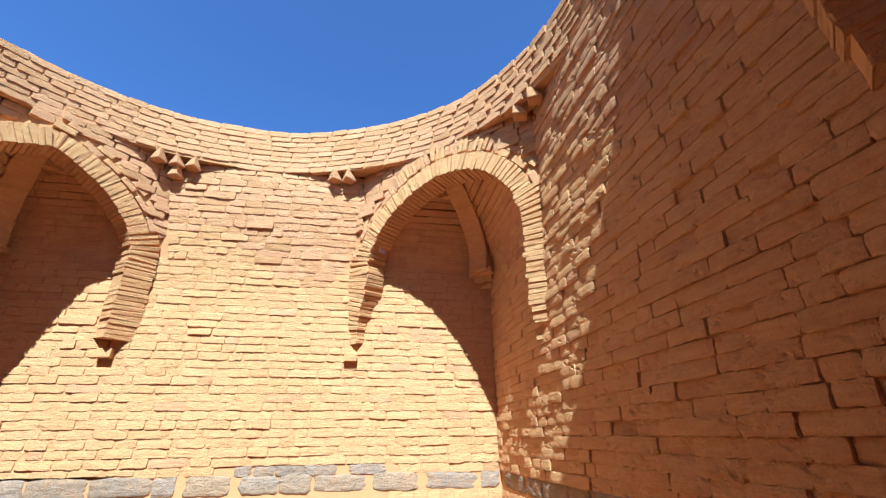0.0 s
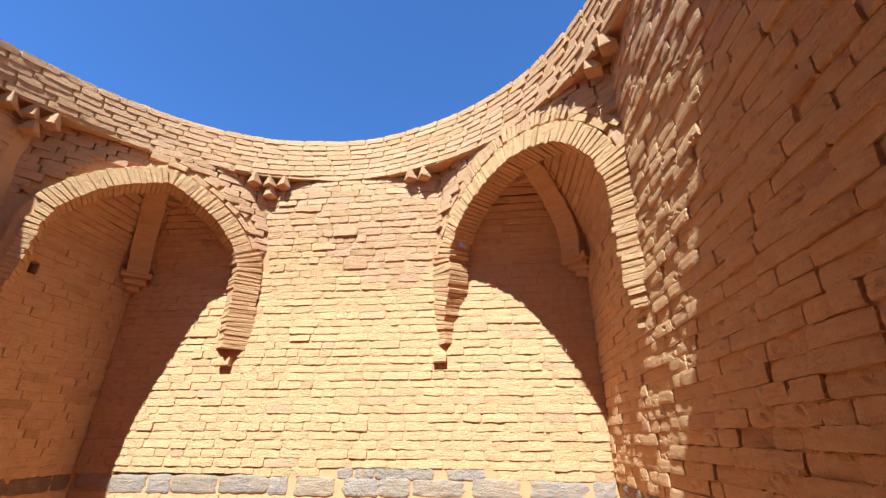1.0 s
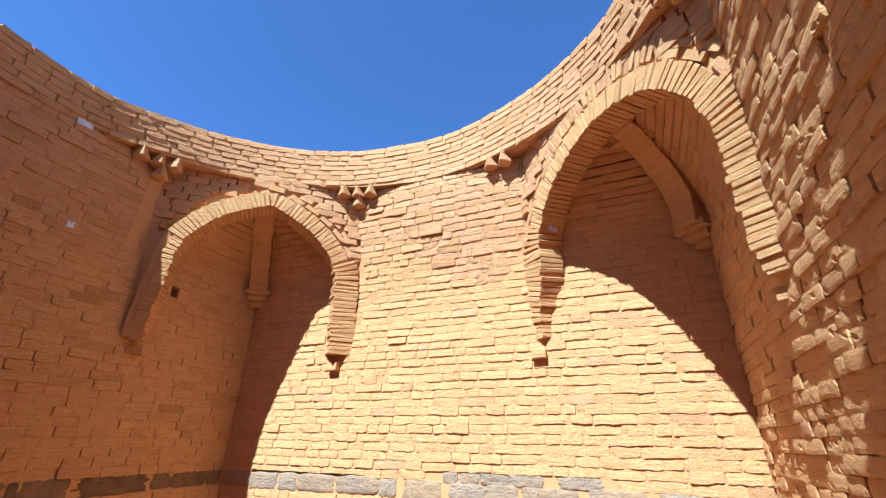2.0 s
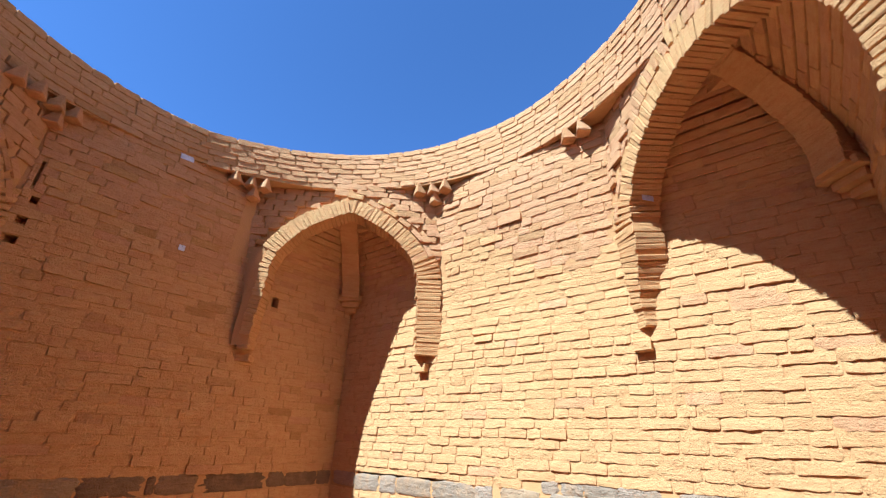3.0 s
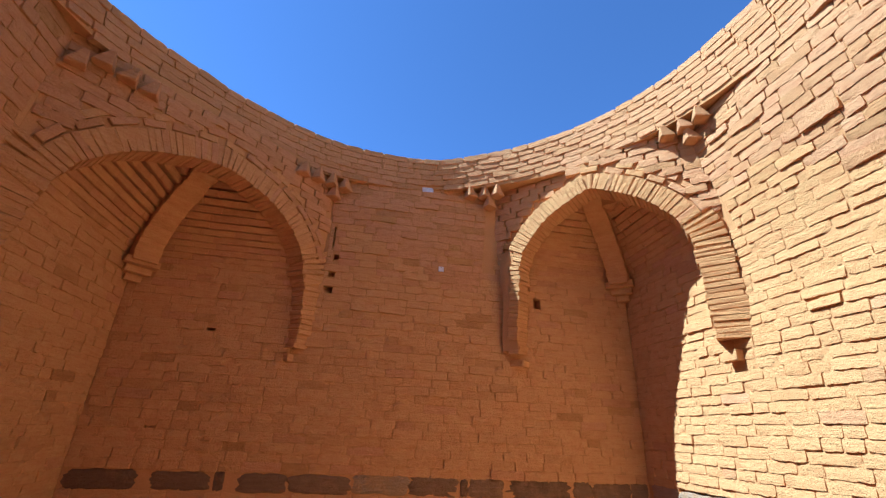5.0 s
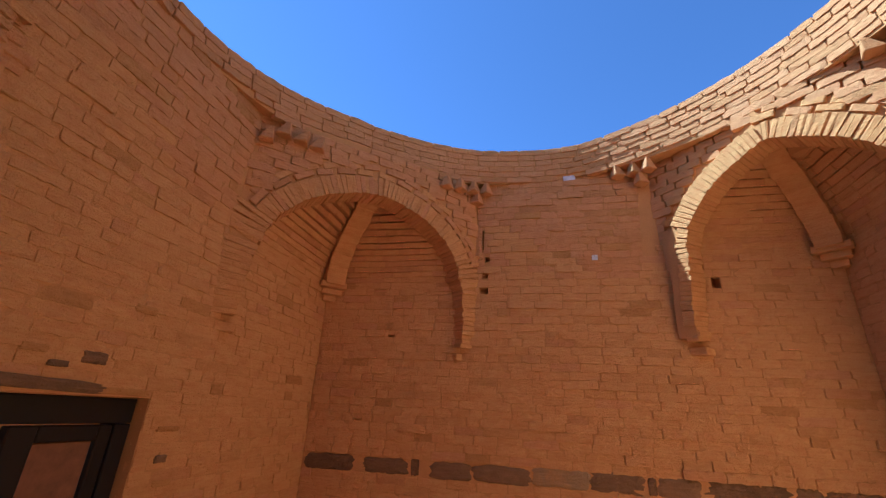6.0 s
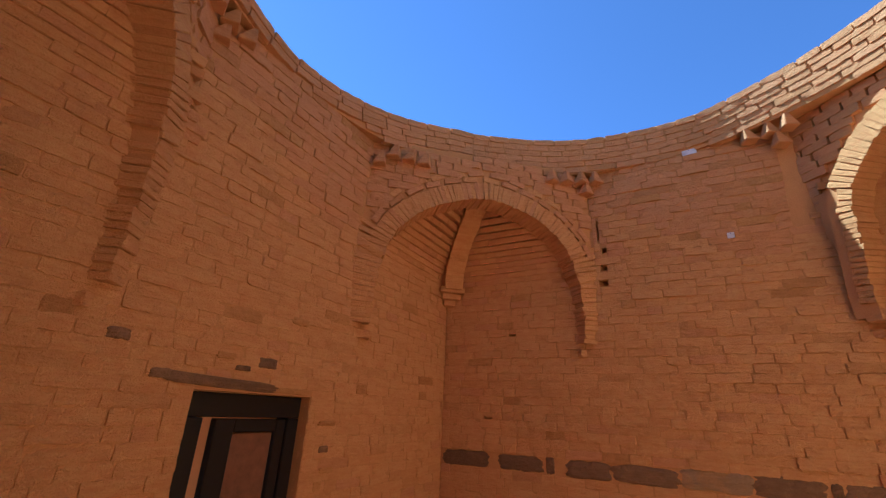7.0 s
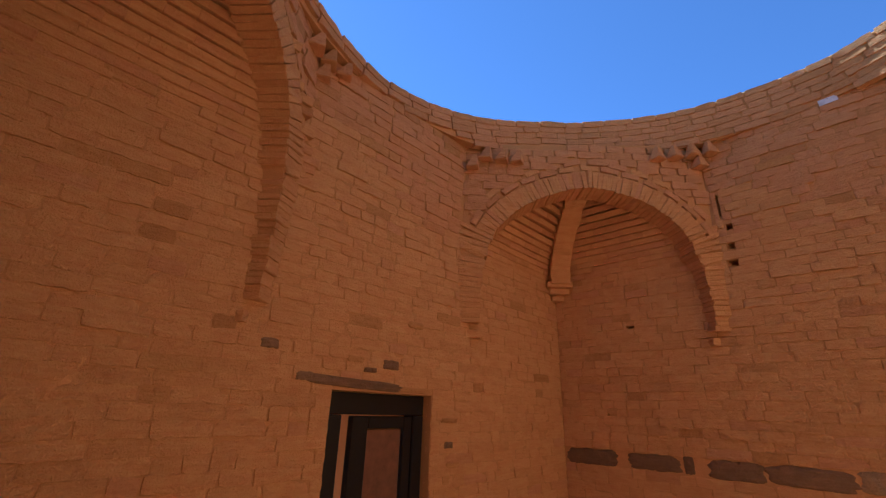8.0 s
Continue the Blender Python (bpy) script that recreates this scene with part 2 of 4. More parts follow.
def curved(shape, radius):
    """A brick bent to the inner face of a ring."""
    vs, fs = shape
    return [(x, y + x * x / (2 * radius), z) for x, y, z in vs], fs


FLAT = {L: [curved(face_brick(L, COURSE - 0.0005, 100 * i + k + 25, 0.45), 1.94) for k in range(8)] for i, L in enumerate(LENGTHS)}
FLAT_MESH = {(L, k): mesh_of("brick", *FLAT[L][k], OLD, True) for L in LENGTHS for k in range(8)}
CHUNKS = [chunk(0.050, 0.20, 0.18, 900 + k, 0.003, 0.0022) for k in range(8)]       # x thickness, y depth, z length
VOUSSOIRS = [chunk(0.0280, 0.20, 0.18, 1900 + k, 0.0030, 0.0038) for k in range(12)]
WEDGES = [([(x * 1.14 * (1 + 0.145 * z / 0.09), y, z) for x, y, z in vs], fs) for vs, fs in VOUSSOIRS]   # wider at the outer end
WEDGE_MESH = {(k, mat.name): mesh_of("brick", *WEDGES[k], mat) for k in range(12) for mat in (BRICK, OLD)}
LEG_MESH = [mesh_of("brick", *q, BRICK) for q in VOUSSOIRS]
CHUNK_MESH = {(k, mat.name): mesh_of("brick", *CHUNKS[k], mat) for k in range(8) for mat in (BRICK, OLD)}


class Heap:
    """Pieces joined into one mesh."""
    def __init__(self):
        self.v, self.f, self.count = [], [], 0

    def add(self, shape, m):
        vs, fs = shape
        co = np.array(vs) @ np.array(m.to_3x3()).T + np.array(m.translation)
        self.v.append(co)
        self.f += [tuple(i + self.count for i in f) for f in fs]
        self.count += len(vs)

    def link(self, name, mat, parent, label="", smooth_faces=True):
        if not self.count:
            return None
        ob = new(name, mesh_of(name, np.concatenate(self.v).tolist(), self.f, mat, smooth_faces))
        ob.parent = parent
        return tagged(ob, label, kind="stuff")


def axes(origin, x, y, z):
    m = Matrix((x, y, z)).transposed().to_4x4()
    m.translation = origin
    return m


# ---------------------------------------------------------------- plan
# A square room; above the arches eight sides, then a ring open to the sky.
NORTH, WEST, SOUTH, EAST = 2.0, -2.03, -2.04, 1.985
THICK = 0.62
SPRING = 3.02                                # where the corner vaults leave the walls
RING_C, RING_R = Vector((-0.03, -0.07)), 1.94


def smooth(a, b, x):
    t = min(1.0, max(0.0, (x - a) / (b - a)))
    return t * t * (3 - 2 * t)


def ring_bottom(x, y):
    return 3.83 + 0.065 * y


RIM = ((0, 4.17), (8, 4.20), (22, 4.24), (38, 4.29), (52, 4.35), (67, 4.385), (82, 4.37), (98, 4.37), (112, 4.34), (128, 4.31), (142, 4.275), (157, 4.225), (172, 4.145),
       (188, 4.135), (202, 4.118), (217, 4.11), (232, 4.075), (247, 3.98), (262, 3.885), (277, 3.81), (292, 3.835), (310, 3.90), (335, 4.02), (360, 4.17))


def rim_top(x, y):
    """Height of the broken rim, by its bearing from the ring's middle."""
    a = math.degrees(math.atan2(y - RING_C.y, x - RING_C.x)) % 360
    return float(np.interp(a, [p[0] for p in RIM], [p[1] for p in RIM]))


def ring_radius(a):
    """The ring is a little wider from east to west, and keeps to the wall on the south-east."""
    deg = (math.degrees(a) + 180) % 360 - 180
    return 1.93 + 0.035 * math.cos(a) ** 2 + 0.055 * math.exp(-(deg / 25) ** 2) + 0.13 * math.exp(-((deg + 25) / 12) ** 2)


class Wall:
    def __init__(self, name, normal, offset, lean, s0, s1):
        self.name, self.n, self.off, self.lean, self.s0, self.s1 = name, Vector((*normal, 0)), offset, lean, s0, s1
        self.x = Vector((normal[1], -normal[0], 0))

    def at(self, s, z, out=0.0):
        return self.x * s + self.n * (-self.off + out + self.lean * smooth(2.7, 3.9, z) * (1 - smooth(0.75, 1.0, abs(s)))) + Vector((0, 0, z))


WALLS = {
    "north": Wall("wall_north", (0, -1), NORTH, 0.135, -EAST, -WEST),
    "west": Wall("wall_west", (1, 0), -WEST, 0.03, -NORTH, -SOUTH),
    "south": Wall("wall_south", (0, 1), -SOUTH, 0.05, WEST, EAST),
    "east": Wall("wall_east", (-1, 0), EAST, 0.0, SOUTH, NORTH),
}
DOOR = (-0.44, 0.26, 1.85)                   # opening in the south wall: x from, x to, top


class Corner:
    """An arch across a corner of the room. d: towards the corner, u: along the arch."""
    def __init__(self, name, sx, sy, mid, half, spring, apex, skew, foot_a, foot_b, low, high, point, flares=(0.05, 0.05)):
        self.point = point                   # 0 round, 1 a plain gable
        self.flares = flares                 # how far the legs spread at their feet
        self.name, self.mid, self.half, self.spring, self.apex, self.skew = name, mid, half, spring, apex, skew
        self.feet, self.low, self.high = (foot_a, foot_b), low, high
        self.d = Vector((sx, sy, 0)).normalized()
        self.u = Vector((self.d.y, -self.d.x, 0))
        self.cx, self.cy = (EAST if sx > 0 else WEST), (NORTH if sy > 0 else SOUTH)

    def front(self, z):
        """Distance of the arch's face from the middle of the room."""
        return (self.low + (self.high - self.low) * min(1.0, max(0.0, (z - 2.3) / 1.2))) / math.sqrt(2)

    def rise(self, c):
        return math.sqrt(max(0, 1 - abs(c) ** 2.3)) * (1 - self.point) + self.point * (1 - abs(c))

    def path(self):
        """Points (u, z) of the intrados from foot to foot, about 6 cm apart, with the outward direction."""
        pts = []
        za, zb = self.feet
        h = self.apex - self.spring
        flare = lambda z, k: self.flares[k] * (1 - smooth(2.5, 3.05, z))
        z = za
        while z < self.spring:
            pts.append((self.mid - self.half - flare(z, 0), z))
            z += 0.005
        for i in range(0, 721):
            a = math.pi * (1 - i / 720)
            c = math.cos(a)
            up = self.rise(c)
            pts.append((self.mid + self.half * c, self.spring + h * up + self.skew * c * up))
        z = self.spring
        while z > zb:
            pts.append((self.mid + self.half + flare(z, 1), z))
            z -= 0.005
        out, run = [pts[0]], 0.0
        for p, q in zip(pts, pts[1:]):
            run += math.hypot(q[0] - p[0], q[1] - p[1])
            if run >= 0.0335:
                out.append(q)
                run = 0.0
        res = []
        for i, p in enumerate(out):
            a, b = out[max(0, i - 1)], out[min(len(out) - 1, i + 1)]
            t = Vector((b[0] - a[0], b[1] - a[1])).normalized()
            res.append((p[0], p[1], t, Vector((-t.y, t.x))))
        return res

    def height(self, u, grow=0.0):
        """Height of the intrados over u, grown outwards."""
        c = (u - self.mid) / (self.half + grow)
        if abs(c) >= 1:
            return 0.0
        up = self.rise(c)
        return self.spring + (self.apex - self.spring + grow) * up + self.skew * c * up


CORNERS = [
    #       name   corner  mid   half spring apex skew  feet          face below, above  point
    Corner("ne", 1, 1, 0.04, 0.70, 3.05, 3.64, 0.10, 2.47, 2.40, 2.78, 2.64, 0.15, (0.12, -0.02)),
    Corner("nw", -1, 1, -0.01, 0.63, 3.05, 3.65, 0.0, 2.44, 2.44, 2.83, 2.66, 0.38, (0.05, 0.02)),
    Corner("sw", -1, -1, 0.01, 0.77, 2.82, 3.40, 0.03, 2.36, 2.34, 2.72, 2.64, 0.18),
    Corner("se", 0.616, -0.788, -0.10, 0.69, 2.85, 3.50, 0.0, 2.45, 2.20, 2.83, 2.74, 0.15),
]


# ---------------------------------------------------------------- walls
HOLES = {  # sockets left by lost bricks: along the wall, height, width, tall, deep
    "west": [(1.535, 2.842, 0.10, 0.03, 0.08), (1.39, 2.437, 0.06, 0.03, 0.08), (1.61, 1.772, 0.07, 0.022, 0.03), (0.613, 2.82, 0.07, 0.06, 0.12), (-1.145, 2.88, 0.06, 0.10, 0.10), (0.60, 2.96, 0.05, 0.06, 0.10), (0.585, 3.10, 0.04, 0.05, 0.10), (0.622, 3.28, 0.016, 0.18, 0.05)],
    "north": [(1.2, 1.524, 1.0, 0.020, 0.05)],
    "south": [],
    "east": [(0.42, 2.14, 0.03, 0.02, 0.05)],
}


def backing(key):
    """The mud-mortar core of a wall: front with sockets, back, ends and top."""
    w = WALLS[key]
    top = 3.72 if key == "south" else 3.9
    cuts = [(s - a / 2, s + a / 2, z - b / 2, z + b / 2, dep) for s, z, a, b, dep in HOLES[key]]
    if key == "south":
        cuts.append((DOOR[0], DOOR[1], 0.0, DOOR[2], THICK))
    ss = sorted({w.s0, w.s1, -1.0, -0.875, -0.75, 0.75, 0.875, 1.0, *[c[0] for c in cuts], *[c[1] for c in cuts]})
    zs = sorted({0.0, 2.7, 2.9, 3.1, 3.3, 3.5, 3.65, top, *[c[2] for c in cuts], *[c[3] for c in cuts]})
    v, f = [], []

    def quad(*p):
        f.append(tuple(range(len(v), len(v) + 4)))
        v.extend(tuple(q) for q in p)

    for a, b in zip(ss, ss[1:]):
        for c, d in zip(zs, zs[1:]):
            hole = next((q for q in cuts if q[0] - 1e-6 <= (a + b) / 2 <= q[1] and q[2] - 1e-6 <= (c + d) / 2 <= q[3]), None)
            if hole and hole[4] < THICK:
                quad(w.at(a, c, -hole[4]), w.at(a, d, -hole[4]), w.at(b, d, -hole[4]), w.at(b, c, -hole[4]))
            elif not hole:
                quad(w.at(a, c), w.at(a, d), w.at(b, d), w.at(b, c))
                back = lambda s, z: w.x * s + w.n * (-w.off - THICK) + Vector((0, 0, z))
                quad(back(a, c), back(b, c), back(b, d), back(a, d))
    for s0, s1, z0, z1, dep in cuts:
        i = lambda s, z: w.at(s, z, -dep)
        quad(w.at(s0, z0), i(s0, z0), i(s0, z1), w.at(s0, z1))
        quad(w.at(s1, z0), w.at(s1, z1), i(s1, z1), i(s1, z0))
        quad(w.at(s0, z1), i(s0, z1), i(s1, z1), w.at(s1, z1))
        quad(w.at(s0, z0), w.at(s1, z0), i(s1, z0), i(s0, z0))
    # corner block at the wall's far end, and the flat top
    e0, e1 = w.s0 - THICK, w.s1 + THICK
    bk = lambda s, z: w.x * s + w.n * (-w.off - THICK) + Vector((0, 0, z))
    quad(bk(e0, top), bk(w.s0, top), w.at(w.s0, top), w.at(w.s0, top))
    quad(w.at(w.s0, top), w.at(w.s1, top), bk(w.s1, top), bk(w.s0, top))
    quad(bk(w.s0, 0), bk(w.s0, top), bk(e0, top), bk(e0, 0))
    quad(bk(w.s1, 0), bk(e1, 0), bk(e1, top), bk(w.s1, top))
    quad(bk(w.s1, top), bk(e1, top), w.at(w.s1, top), w.at(w.s1, top))
    ob = new(w.name, mesh_of(w.name, v, f, MORTAR))
    return ob


LABELS = {
    "north": "sunlit yellow mud-brick wall over a grey stone course",
    "west": "shaded orange mud-brick wall with a dark stone course",
    "south": "shaded brick wall with a narrow doorway",
    "east": "rough brick wall in raking sunlight and shade",
}
wall_obs = {k: tagged(backing(k), LABELS[k], "wall", kind="structure") for k in WALLS}

ground = new("ground", mesh_of("ground", [(-900, -900, -0.02), (900, -900, -0.02), (900, 900, -0.02), (-900, 900, -0.02)], [(0, 1, 2, 3)], GROUND))
tagged(ground, "dry sandy ground round the ruin", "ground", kind="structure")
fv, ff = box_parts((WEST, SOUTH - THICK, -0.01), (EAST, NORTH, 0.0))
floor = tagged(new("floor", mesh_of("floor", fv, ff, FLOOR)), "bare trodden earth floor of the ruined chamber", "floor", kind="structure")


# ---------------------------------------------------------------- arches across the corners
def arch_matrix(c, u, z, t, out, length, depth, q):
    """Pose of an arch brick: x along the intrados, y into the corner, z away from the opening."""
    P = lambda uu, zz, dd: c.u * uu + c.d * dd + Vector((0, 0, zz))
    X = c.u * t.x + Vector((0, 0, t.y))
    Z = c.u * out.x + Vector((0, 0, out.y))
    o = P(u + out.x * length / 2, z + out.y * length / 2, q + depth / 2)
    return axes(o, X, c.d, Z)


def squinch(c, label):
    root = new("squinch_arch")
    root.location = c.d * c.front(3.2) + Vector((0, 0, c.feet[0]))
    tagged(root, label, "arch", group="corner arches")
    inv = root.matrix_basis.inverted()

    def put(name, me, m, scale=(1, 1, 1)):
        ob = new(name, me)
        ob.parent = root
        ob.matrix_basis = inv @ m @ Matrix.Diagonal((*scale, 1))
        return ob

    path = c.path()
    L = 0.145
    # mortar core of the arch band
    v, f = [], []
    for u, z, t, o in path:
        q = c.front(z) + 0.014
        wide = L - 0.005 if z > c.spring or (c.name == "nw" and u < c.mid) else L + (0.06 if c.name == "nw" else 0.14)
        for du, dd in ((0.009, 0), (wide, 0), (wide, 0.18), (0.009, 0.18)):
            v.append(inv @ (c.u * (u + o.x * du) + Vector((0, 0, z + o.y * du)) + c.d * (q + dd)))
    for i in range(len(path) - 1):
        for k in range(4):
            f.append((4 * i + k, 4 * i + (k + 1) % 4, 4 * i + 4 + (k + 1) % 4, 4 * i + 4 + k))
    f += [(0, 3, 2, 1), tuple(4 * (len(path) - 1) + k for k in range(4))]
    ob = new("arch_core", mesh_of("arch_core", v, f, MORTAR))
    ob.parent = root
    # arch bricks
    for i, (u, z, t, o) in enumerate(path):
        leg = abs(t.x) < 0.45 and z < c.spring + 0.2
        j = rng.uniform(-0.005, 0.005) * (0.5 if c.cy < 0 or leg else 1.0)
        if min(i, len(path) - 1 - i) < 3:
            j += rng.uniform(0.0, 0.025)
        wob = pose(0, 0, 0, rng.uniform(-1, 1), rng.uniform(-1.6, 1.6), rng.uniform(-1, 1))
        narrow = c.name == "nw" and u < c.mid - 0.45
        ln = 0.085 if narrow and leg else L if not leg else L + (0.07 if c.name == "nw" else 0.15)
        inset = rng.uniform(-0.007, 0.007) if leg else rng.uniform(-0.002, 0.002)
        m = arch_matrix(c, u + o.x * inset, z + o.y * inset, t, o, ln, 0.20, c.front(z) + j)
        lean = math.degrees(math.atan((c.front(z - 0.03) - c.front(z + 0.03)) / 0.06))
        wob = wob @ pose(0, 0, 0, 0, 0, -t.y * lean)
        me = LEG_MESH[rng.randrange(12)] if leg else WEDGE_MESH[rng.randrange(12), (OLD if rng.random() < 0.10 else BRICK).name]
        put("brick", me, m @ wob, (rng.uniform(1.06, 1.14) * (1.07 if c.cy < 0 else 1.0), 1, ln / 0.18 * rng.uniform(0.93, 1.06)))
    if c.name == "nw":       # plastered reveal between the western leg and the wall
        v, f = [], []
        for i in range(12):
            z = 2.43 + i * 0.078
            edge = c.mid - c.half - c.flares[0] * (1 - smooth(2.5, 3.05, z)) - 0.055
            for u, dd in ((edge, 0.075), (-1.06, 0.085), (-1.06, 0.25), (edge, 0.25)):
                v.append(inv @ (c.u * (u + 0.012 * noise.noise((z * 7, u, 2.0))) + c.d * (c.front(z) + dd + 0.006 * noise.noise((z * 5, u * 9, 4.0))) + Vector((0, 0, z))))
        for i in range(11):
            for k in range(4):
                f.append((4 * i + k, 4 * i + (k + 1) % 4, 4 * i + 4 + (k + 1) % 4, 4 * i + 4 + k))
        f += [(3, 2, 1, 0), (44, 45, 46, 47)]
        ob = new("reveal", mesh_of("reveal", v, f, MORTAR))
        ob.parent = root
    # outer row over the arch: radial bricks on the sunlit eastern crown, else flat bricks laid along it
    for i, (u, z, t, o) in enumerate(path):
        if z < c.spring + 0.08 or (c.name == "nw" and u < c.mid - 0.12):
            continue
        u2, z2 = u + o.x * (L + 0.010), z + o.y * (L + 0.010)
        if c.name == "ne" and -0.35 < u - c.mid < 0.42:
            m = arch_matrix(c, u2, z2, t, o, 0.15, 0.2, c.front(z) + 0.004 + rng.uniform(-0.005, 0.006))
            put("brick", WEDGE_MESH[rng.randrange(12), (OLD if rng.random() < 0.4 else BRICK).name], m @ pose(0, 0, 0, rng.uniform(-2, 2), rng.uniform(-3, 3), 0), (1.18, 1, 0.15 / 0.18 * rng.uniform(0.8, 1.0)))
        elif i % 4 == 0:
            for k in range(2):
                m = arch_matrix(c, u2 + o.x * 0.052 * k + t.x * 0.06 * k, z2 + o.y * 0.052 * k + t.y * 0.06 * k, t, o, 0.046, 0.2, c.front(z) + 0.004 + 0.008 * k + rng.uniform(-0.006, 0.006))
                put("brick", CHUNK_MESH[rng.randrange(8), (OLD if rng.random() < 0.6 else BRICK).name], m @ pose(0, 0, 0, rng.uniform(-2, 2), rng.uniform(-5, 5), 0), (2.75 * rng.uniform(0.85, 1.05), 1, 0.046 / 0.18 * rng.uniform(0.85, 1.05)))
    # lone bricks left under the broken feet
    for side in (0, 1):
        u, z, t, o = path[0] if side == 0 else path[-1]
        if c.cy > 0 and (side == 1) == (c.name == "nw"):      # on the north wall: a brick left sticking out of the wall
            w = WALLS["north"]
            m = axes(w.at(0.965 if c.cx < 0 else -0.79, 2.338, -0.04), w.x, w.n, Vector((0, 0, 1))) @ pose(0, 0, 0, 0, 90, 0)
            put("brick", CHUNK_MESH[side, BRICK.name], m, (1.25, 0.95, 0.56))
            continue
        q = c.front(2.3) + 0.05
        m = arch_matrix(c, u, z - 0.088, Vector((0, 1)), Vector((1 if o.x > 0 else -1, 0)), 0.22, 0.2, q)
        put("brick", CHUNK_MESH[rng.randrange(8), BRICK.name], m, (1.05, 0.95, 1.3))
    # face above the arch, up to the ring
    back_off = lambda u: 0.075 * (1 - smooth(c.mid - 0.24, c.mid - 0.06, u)) if c.name == "nw" else 0.0
    v, f = [], []
    us = [c.mid + (i / 40 * 2 - 1) * 1.05 for i in range(41)]
    rows = 6
    for u in us:
        zb = max(c.height(u, 0.10), c.spring)
        p = c.u * u + c.d * c.front(3.6)
        zt = ring_bottom(p.x, p.y) + 0.05
        for k in range(rows):
            zz = zb + (zt - zb) * k / (rows - 1)
            v.append(inv @ (c.u * u + c.d * (c.front(zz) + 0.032 + back_off(u)) + Vector((0, 0, zz))))
        for zz in (zt, zb):
            v.append(inv @ (c.u * u + c.d * (c.front(zb) + 0.3) + Vector((0, 0, zz))))
    n = rows + 2
    for i in range(40):
        for k in range(n):
            f.append((n * i + k, n * i + n + k, n * i + n + (k + 1) % n, n * i + (k + 1) % n))
    ob = new("arch_face", mesh_of("arch_face", v, f, MORTAR))
    ob.parent = root
    zz = c.spring + 0.03
    while zz < 4.0:
        u = c.mid - 1.02 + rng.uniform(0, 0.1)
        while u < c.mid + 1.0:
            ln = rng.choice((0.14, 0.18, 0.22))
            um = u + ln / 2
            p = c.u * um + c.d * c.front(zz)
            if not (WEST + 0.04 < p.x < EAST - 0.03 and SOUTH + 0.05 < p.y < NORTH - 0.08):
                u += ln
                continue
            if zz > max(c.height(um, L + 0.09), 0.5 * (c.height(u, L + 0.09) + c.height(u + ln, L + 0.09))) + 0.015 and zz < ring_bottom(p.x, p.y) + 0.02 and abs(um - c.mid) > (c.half + L + 0.02 + ln / 2 if zz < c.spring + 0.1 else 0):
                m = axes(c.u * um + c.d * (c.front(zz) + back_off(um) + (rng.uniform(0.012, 0.018) if c.cy < 0 else rng.uniform(0.002, 0.010))) + Vector((0, 0, zz)), -c.u, -c.d, Vector((0, 0, 1)))
                put("brick", FACE_MESH[ln, rng.randrange(8), OLD.name], m, (0.96, 1, 1))
            u += ln
        zz += COURSE
    vault(c, root, put)
    return root


